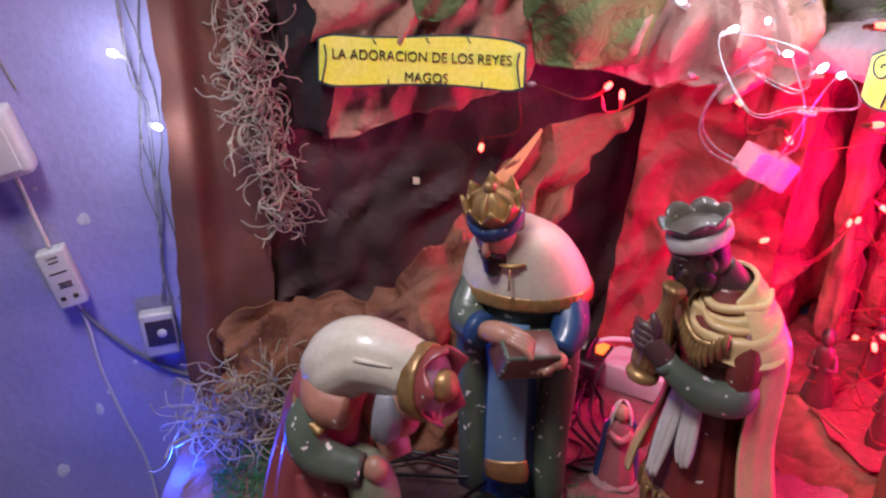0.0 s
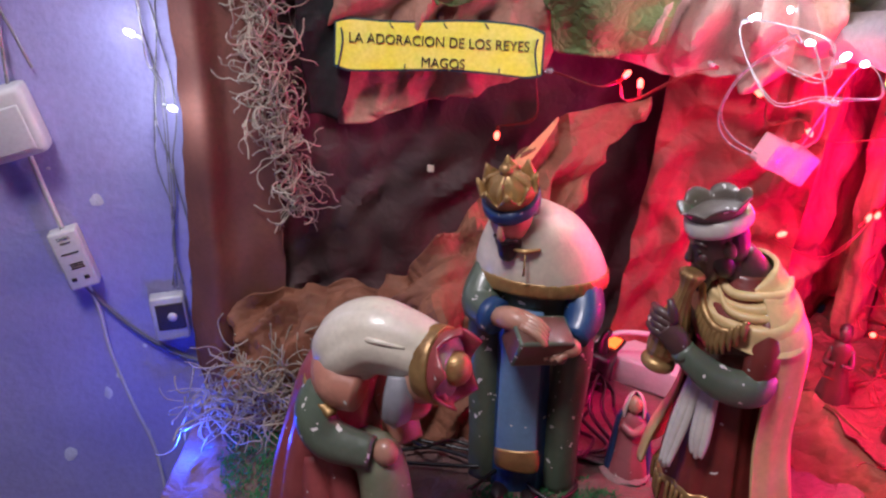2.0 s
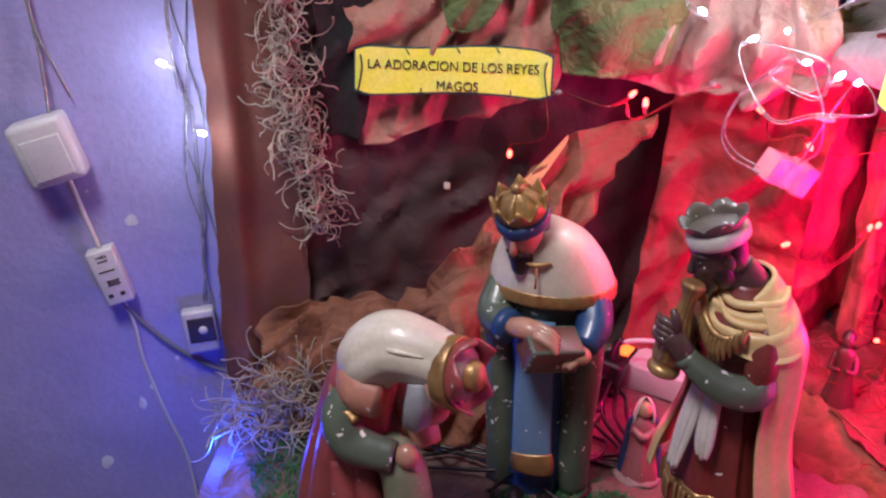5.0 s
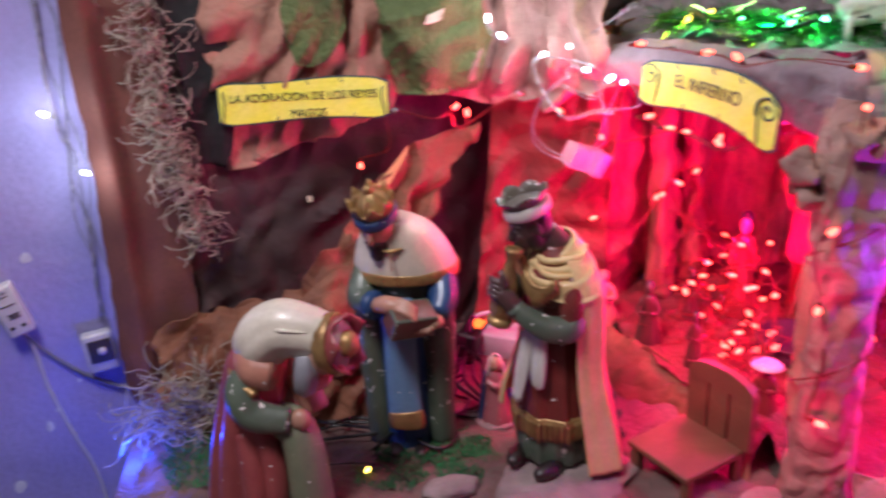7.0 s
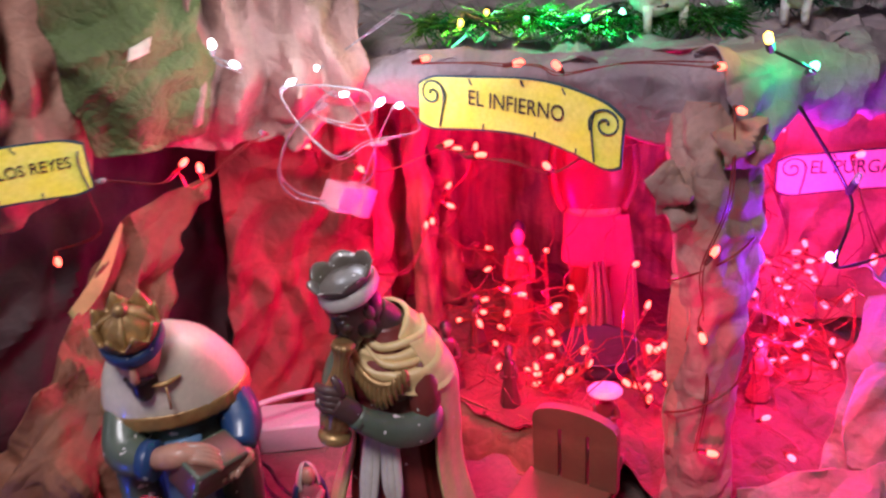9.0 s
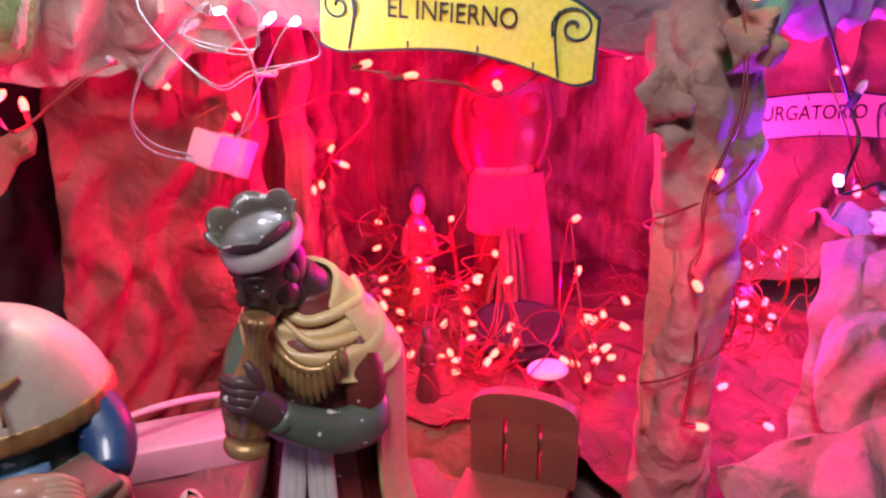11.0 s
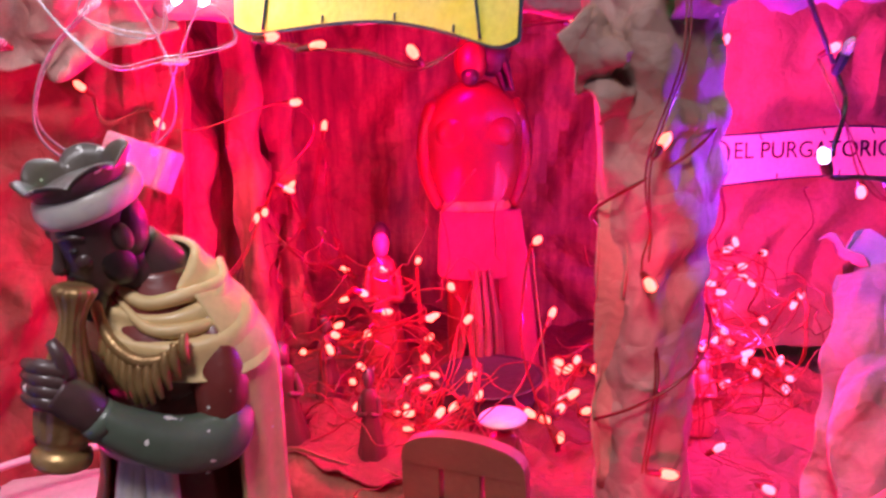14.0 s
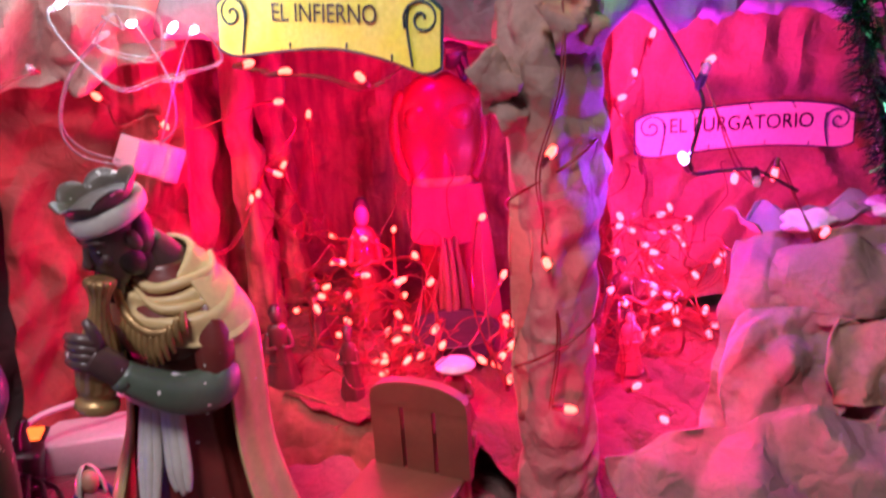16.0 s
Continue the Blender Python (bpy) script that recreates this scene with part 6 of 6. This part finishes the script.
def turf(label, cx, cy, rx, ry, n, seed, z=0.748):
    rnd = random.Random(seed)
    bm = bmesh.new()
    for i in range(n):
        a, q = rnd.uniform(0, 6.283), math.sqrt(rnd.random())
        f = 1 + 0.4 * noise.noise(Vector((math.cos(a) * 2 + seed, math.sin(a) * 2, 0)))
        x, y = cx + rx * q * f * math.cos(a), cy + ry * q * f * math.sin(a)
        h, d, b = rnd.uniform(0.002, 0.006), rnd.uniform(0, 6.28), rnd.uniform(0.4, 1.6)
        s, l = Vector((math.cos(d), math.sin(d), 0)) * 0.0009, Vector((math.sin(d), -math.cos(d), 0)) * h * b
        p = Vector((x, y, z))
        v = [bm.verts.new(p - s), bm.verts.new(p + s), bm.verts.new(p + s * 0.7 + l * 0.5 + Vector((0, 0, h * 0.7))), bm.verts.new(p + l + Vector((0, 0, h)))]
        bm.faces.new((v[0], v[1], v[2]))
        bm.faces.new((v[0], v[2], v[3]))
    return tagged(finish(bm, "turf", TURF), label, "artificial grass", kind="stuff")


turf("green artificial grass before the statues", 0.135, 0.70, 0.045, 0.06, 2200, 1)
turf("green artificial grass at the moss heap", -0.19, 0.78, 0.08, 0.07, 2600, 2)
turf("green artificial grass by the cave step", 0.335, 0.78, 0.04, 0.10, 1800, 3)
turf("green artificial grass behind the statues", 0.04, 0.70, 0.05, 0.05, 1400, 4)


def stone(c, r, seed, label):
    bm = bmesh.new()
    bmesh.ops.create_icosphere(bm, subdivisions=4, radius=1)
    for v in bm.verts:
        k = 1 + 0.22 * noise.noise(v.co * 1.3 + Vector((seed, 0, 0))) + 0.06 * noise.noise(v.co * 5 + Vector((seed, 0, 0)))
        v.co = Vector((v.co.x * r[0] * k, v.co.y * r[1] * k, v.co.z * r[2] * k))
    return tagged(finish(bm, "stone", STONE, m=Matrix.Translation(c)), label, "stone", "loose stones")


for c, r, lab in (((0.255, 0.625, 0.752), (0.085, 0.062, 0.012), "flat pinkish stone under the standing king"), ((0.455, 0.51, 0.755), (0.040, 0.030, 0.024), "rounded pale stone at the cave step"),
                  ((0.418, 0.475, 0.752), (0.026, 0.022, 0.018), "small rounded pale stone"), ((0.11, 0.640, 0.750), (0.035, 0.022, 0.010), "flat pale stone in the grass"),
                  ((0.19, 0.585, 0.750), (0.05, 0.025, 0.012), "flat whitish stone at the stage front"), ((0.36, 0.50, 0.752), (0.03, 0.026, 0.016), "pale stone beside the toy chair")):
    stone(c, r, c[0] * 40, lab)


# ---- terrace: tinsel, lambs, pine cone ----
def garland(label, pts, n, length, mat, seed, name="tinsel_garland"):
    rnd = random.Random(seed)
    rows = smooth_rows(pts, 20)
    g = thing(name, Matrix(), label, "tinsel garland")
    bm = bmesh.new()
    for i in range(n):
        p = Vector(rows[rnd.randrange(len(rows))]) + Vector((rnd.gauss(0, 0.003), rnd.gauss(0, 0.003), rnd.gauss(0, 0.003)))
        d = Vector((rnd.gauss(0, 1), rnd.gauss(0, 1), rnd.gauss(0, 1))).normalized()
        s = d.orthogonal().normalized() * 0.0007
        e = p + d * length * rnd.uniform(0.5, 1.1) + Vector((0, 0, -0.2 * length))
        k = (p + e) / 2 + d.orthogonal() * 0.002
        a = [bm.verts.new(q) for q in (p - s, p + s, k + s, k - s, e + s * 0.5, e - s * 0.5)]
        bm.faces.new((a[0], a[1], a[2], a[3]))
        bm.faces.new((a[3], a[2], a[4], a[5]))
    part("fringe", bm, mat, g, smooth=False)
    bm = bmesh.new()
    tube(bm, [tuple(p) for p in pts], 0.0015, 0, 6, 6)
    part("core_wire", bm, SILVER, g)
    return g


garland("glittering green tinsel laid along the terrace", [(0.45, 0.86, 1.275), (0.50, 0.76, 1.285), (0.54, 0.70, 1.28), (0.60, 0.66, 1.28), (0.66, 0.60, 1.28)], 2600, 0.030, TINSEL, 1)
garland("dark green tinsel hanging over the second cave", [(0.76, 0.46, 1.28), (0.765, 0.410, 1.25), (0.780, 0.385, 1.19), (0.805, 0.375, 1.13), (0.835, 0.37, 1.075), (0.865, 0.365, 1.025), (0.90, 0.35, 1.0)], 3600, 0.024, DARK_TINSEL, 2)
garland("green tinsel along the back of the terrace", [(0.72, 0.62, 1.29), (0.80, 0.58, 1.29), (0.90, 0.52, 1.29)], 1500, 0.03, DARK_TINSEL, 3)

cone = thing("pine_cone", pose(0.815, 0.345, 1.165, 30, 20, 0), "brown pine cone hanging in the tinsel", "pine cone")
bm = bmesh.new()
blob(bm, (0, 0, 0), (0.020, 0.020, 0.040), 0)
part("core", bm, CONE, cone)
sc_me = None
for i in range(90):
    u = i / 89
    a, z = i * 2.39996, -0.042 + 0.084 * u
    rr = 0.024 * math.sin(math.pi * (0.12 + 0.80 * u)) + 0.004
    m = Matrix.Translation((rr * math.cos(a), rr * math.sin(a), z)) @ pose(0, 0, 0, 0, 0, math.degrees(a)) @ pose(0, 0, 0, 0, -35, 0)
    if sc_me is None:
        bm = bmesh.new()
        box(bm, (0.004, 0, 0), (0.016, 0.014, 0.003), 0, bevel=0.001)
        ob = part("scale", bm, CONE, cone, m=m)
        sc_me = ob.data
    else:
        ob = new("scale", sc_me)
        ob.parent, ob.matrix_basis = cone, m


def lamb(m, label):
    bm = bmesh.new()
    blob(bm, (0, 0, 0.035), (0.034, 0.020, 0.021), 0, rough=0.25, u=28, v=18)
    blob(bm, (-0.036, 0, 0.050), (0.014, 0.011, 0.012), 0, rough=0.1)
    for sx in (-1, 1):
        blob(bm, (-0.034, sx * 0.012, 0.056), (0.004, 0.008, 0.003), 0)
        for x in (-0.02, 0.02):
            tube(bm, [(x, sx * 0.010, 0.026), (x, sx * 0.010, 0.0)], [0.005, 0.004], 0, 8, 2)
    return tagged(finish(bm, "lamb_figurine", FLEECE, m=m), label, "figurine", "white lambs on the terrace")


lamb(pose(0.735, 0.585, 1.262, 0, 0, 30), "small white woolly lamb figure on the terrace")
lamb(pose(0.60, 0.65, 1.268, 0, 0, -20), "small white woolly lamb figure in the tinsel")
for c, r, lab in (((0.805, 0.425, 0.988), (0.045, 0.022, 0.007), "flock of white wadding on the ledge"), ((0.885, 0.365, 0.993), (0.05, 0.03, 0.007), "flock of white wadding on the ledge")):
    bm = bmesh.new()
    blob(bm, (0, 0, 0), (r[0] * 0.8, r[1], r[2] * 0.7), 0, rough=0.5, u=60, v=30)
    tagged(finish(bm, "wadding", FLEECE, m=Matrix.Translation(c)), lab, "wadding")
# glowing bulbs added in the terrace tinsel to imitate its glitter
light_string("green and amber bulbs added as glitter of the terrace tinsel", ["green", "amber", "green"], [(0.50, 0.74, 1.285), (0.46, 0.80, 1.28), (0.535, 0.69, 1.285), (0.56, 0.665, 1.29), (0.48, 0.78, 1.29), (0.60, 0.64, 1.29)], BLACK_PLASTIC, "black", 0.02, 0.0014, (), 16, 0.8, False)


# ---- loose wires and more bulbs in the caves ----
def tangle(label, lo, hi, count, seed, r=0.0007):
    rnd = random.Random(seed)
    bm = bmesh.new()
    for i in range(count):
        p = Vector([rnd.uniform(a, b) for a, b in zip(lo, hi)])
        p.z = lo[2] + (hi[2] - lo[2]) * rnd.random() ** 2.2
        pts, d = [p], Vector((rnd.gauss(0, 1), rnd.gauss(0, 1), rnd.gauss(0, 0.8))).normalized()
        for k in range(7):
            d = (d + Vector((rnd.gauss(0, 0.6), rnd.gauss(0, 0.6), rnd.gauss(0, 0.6)))).normalized()
            q = pts[-1] + d * rnd.uniform(0.010, 0.022)
            q.z = max(q.z, lo[2])
            pts.append(q)
        tube(bm, pts, r, 0, 4, 3)
    return tagged(finish(bm, "wire_tangle", COPPER), label, "wire", kind="stuff")


tangle("thin red wires tangled on the cave floor", (0.47, 0.70, 0.802), (0.62, 0.92, 0.98), 70, 1)
tangle("thin red wires tangled in the second cave", (0.66, 0.52, 0.802), (0.86, 0.66, 1.00), 70, 2)
for label, colour, lo, hi, n, seed in (
        ("red fairy lights strewn over the cave floor", "red", (0.49, 0.72, 0.812), (0.64, 0.92, 0.96), 12, 21),
        ("red fairy lights climbing the cave wall", "red", (0.50, 0.92, 0.86), (0.64, 1.02, 1.12), 8, 22),
        ("red fairy lights behind the pillar", "red", (0.57, 0.60, 0.812), (0.66, 0.70, 0.93), 9, 23),
        ("pink-red fairy lights strewn in the second cave", "pink", (0.70, 0.54, 0.812), (0.88, 0.64, 0.95), 14, 24),
        ("pink-red fairy lights on the second cave's wall", "pink", (0.84, 0.60, 0.86), (0.95, 0.63, 0.97), 6, 25)):
    rnd = random.Random(seed)
    light_string(label, colour, [(rnd.uniform(lo[0], hi[0]), rnd.uniform(lo[1], hi[1]), lo[2] + (hi[2] - lo[2]) * rnd.random() ** 1.5) for _ in range(n)], COPPER, "red", 0.025, seed=seed)

# tiny coloured bulbs stand in for glints on the hanging tinsel
light_string("tiny coloured bulbs added as glitter of the hanging tinsel", ["green", "off", "red", "blue"], [(0.775, 0.385, 1.21), (0.79, 0.372, 1.17), (0.812, 0.365, 1.125), (0.84, 0.36, 1.09), (0.785, 0.38, 1.235)], BLACK_PLASTIC, "black", 0.006, 0.0009, (), 31, 0.55, False)
light_string("amber fairy light on the stage floor", ["amber"], [(0.008, 0.688, 0.757)], BLACK_PLASTIC, "black", 0.01, 0.0009, ((-0.06, 0.72, 0.752), (0.06, 0.66, 0.752)), 32, 0.9, False)
sheet("paper_scrap", [[(0.150, 0.925, 1.292), (0.172, 0.922, 1.300)], [(0.146, 0.922, 1.280), (0.168, 0.920, 1.286)]], CREAM, "pale scrap of paper on the green rock", amp=0.002, scale=60, nu=8, nv=8, rag=0.004)
c = wall_at(-0.041, 1.026, 0.030)
sheet("paper_scrap", [[c + Vector((-0.004, 0, 0.005)), c + Vector((0.004, 0, 0.004))], [c + Vector((-0.003, 0, -0.004)), c + Vector((0.004, 0, -0.005))]], CREAM, "tiny pale flake on the dark grotto paper", amp=0.001, scale=90, nu=6, nv=6, rag=0.003)
# red wire wound round the pillar
bm = bmesh.new()
tube(bm, [(0.518 + 0.043 * math.cos(a), 0.507 + 0.039 * math.sin(a), 0.86 + 0.0235 * a) for a in [0.5 * k for k in range(30)]], 0.0012, 0, 6, 4)
tagged(finish(bm, "wound_wire", COPPER), "thin red wire wound round the paper pillar", "wire")
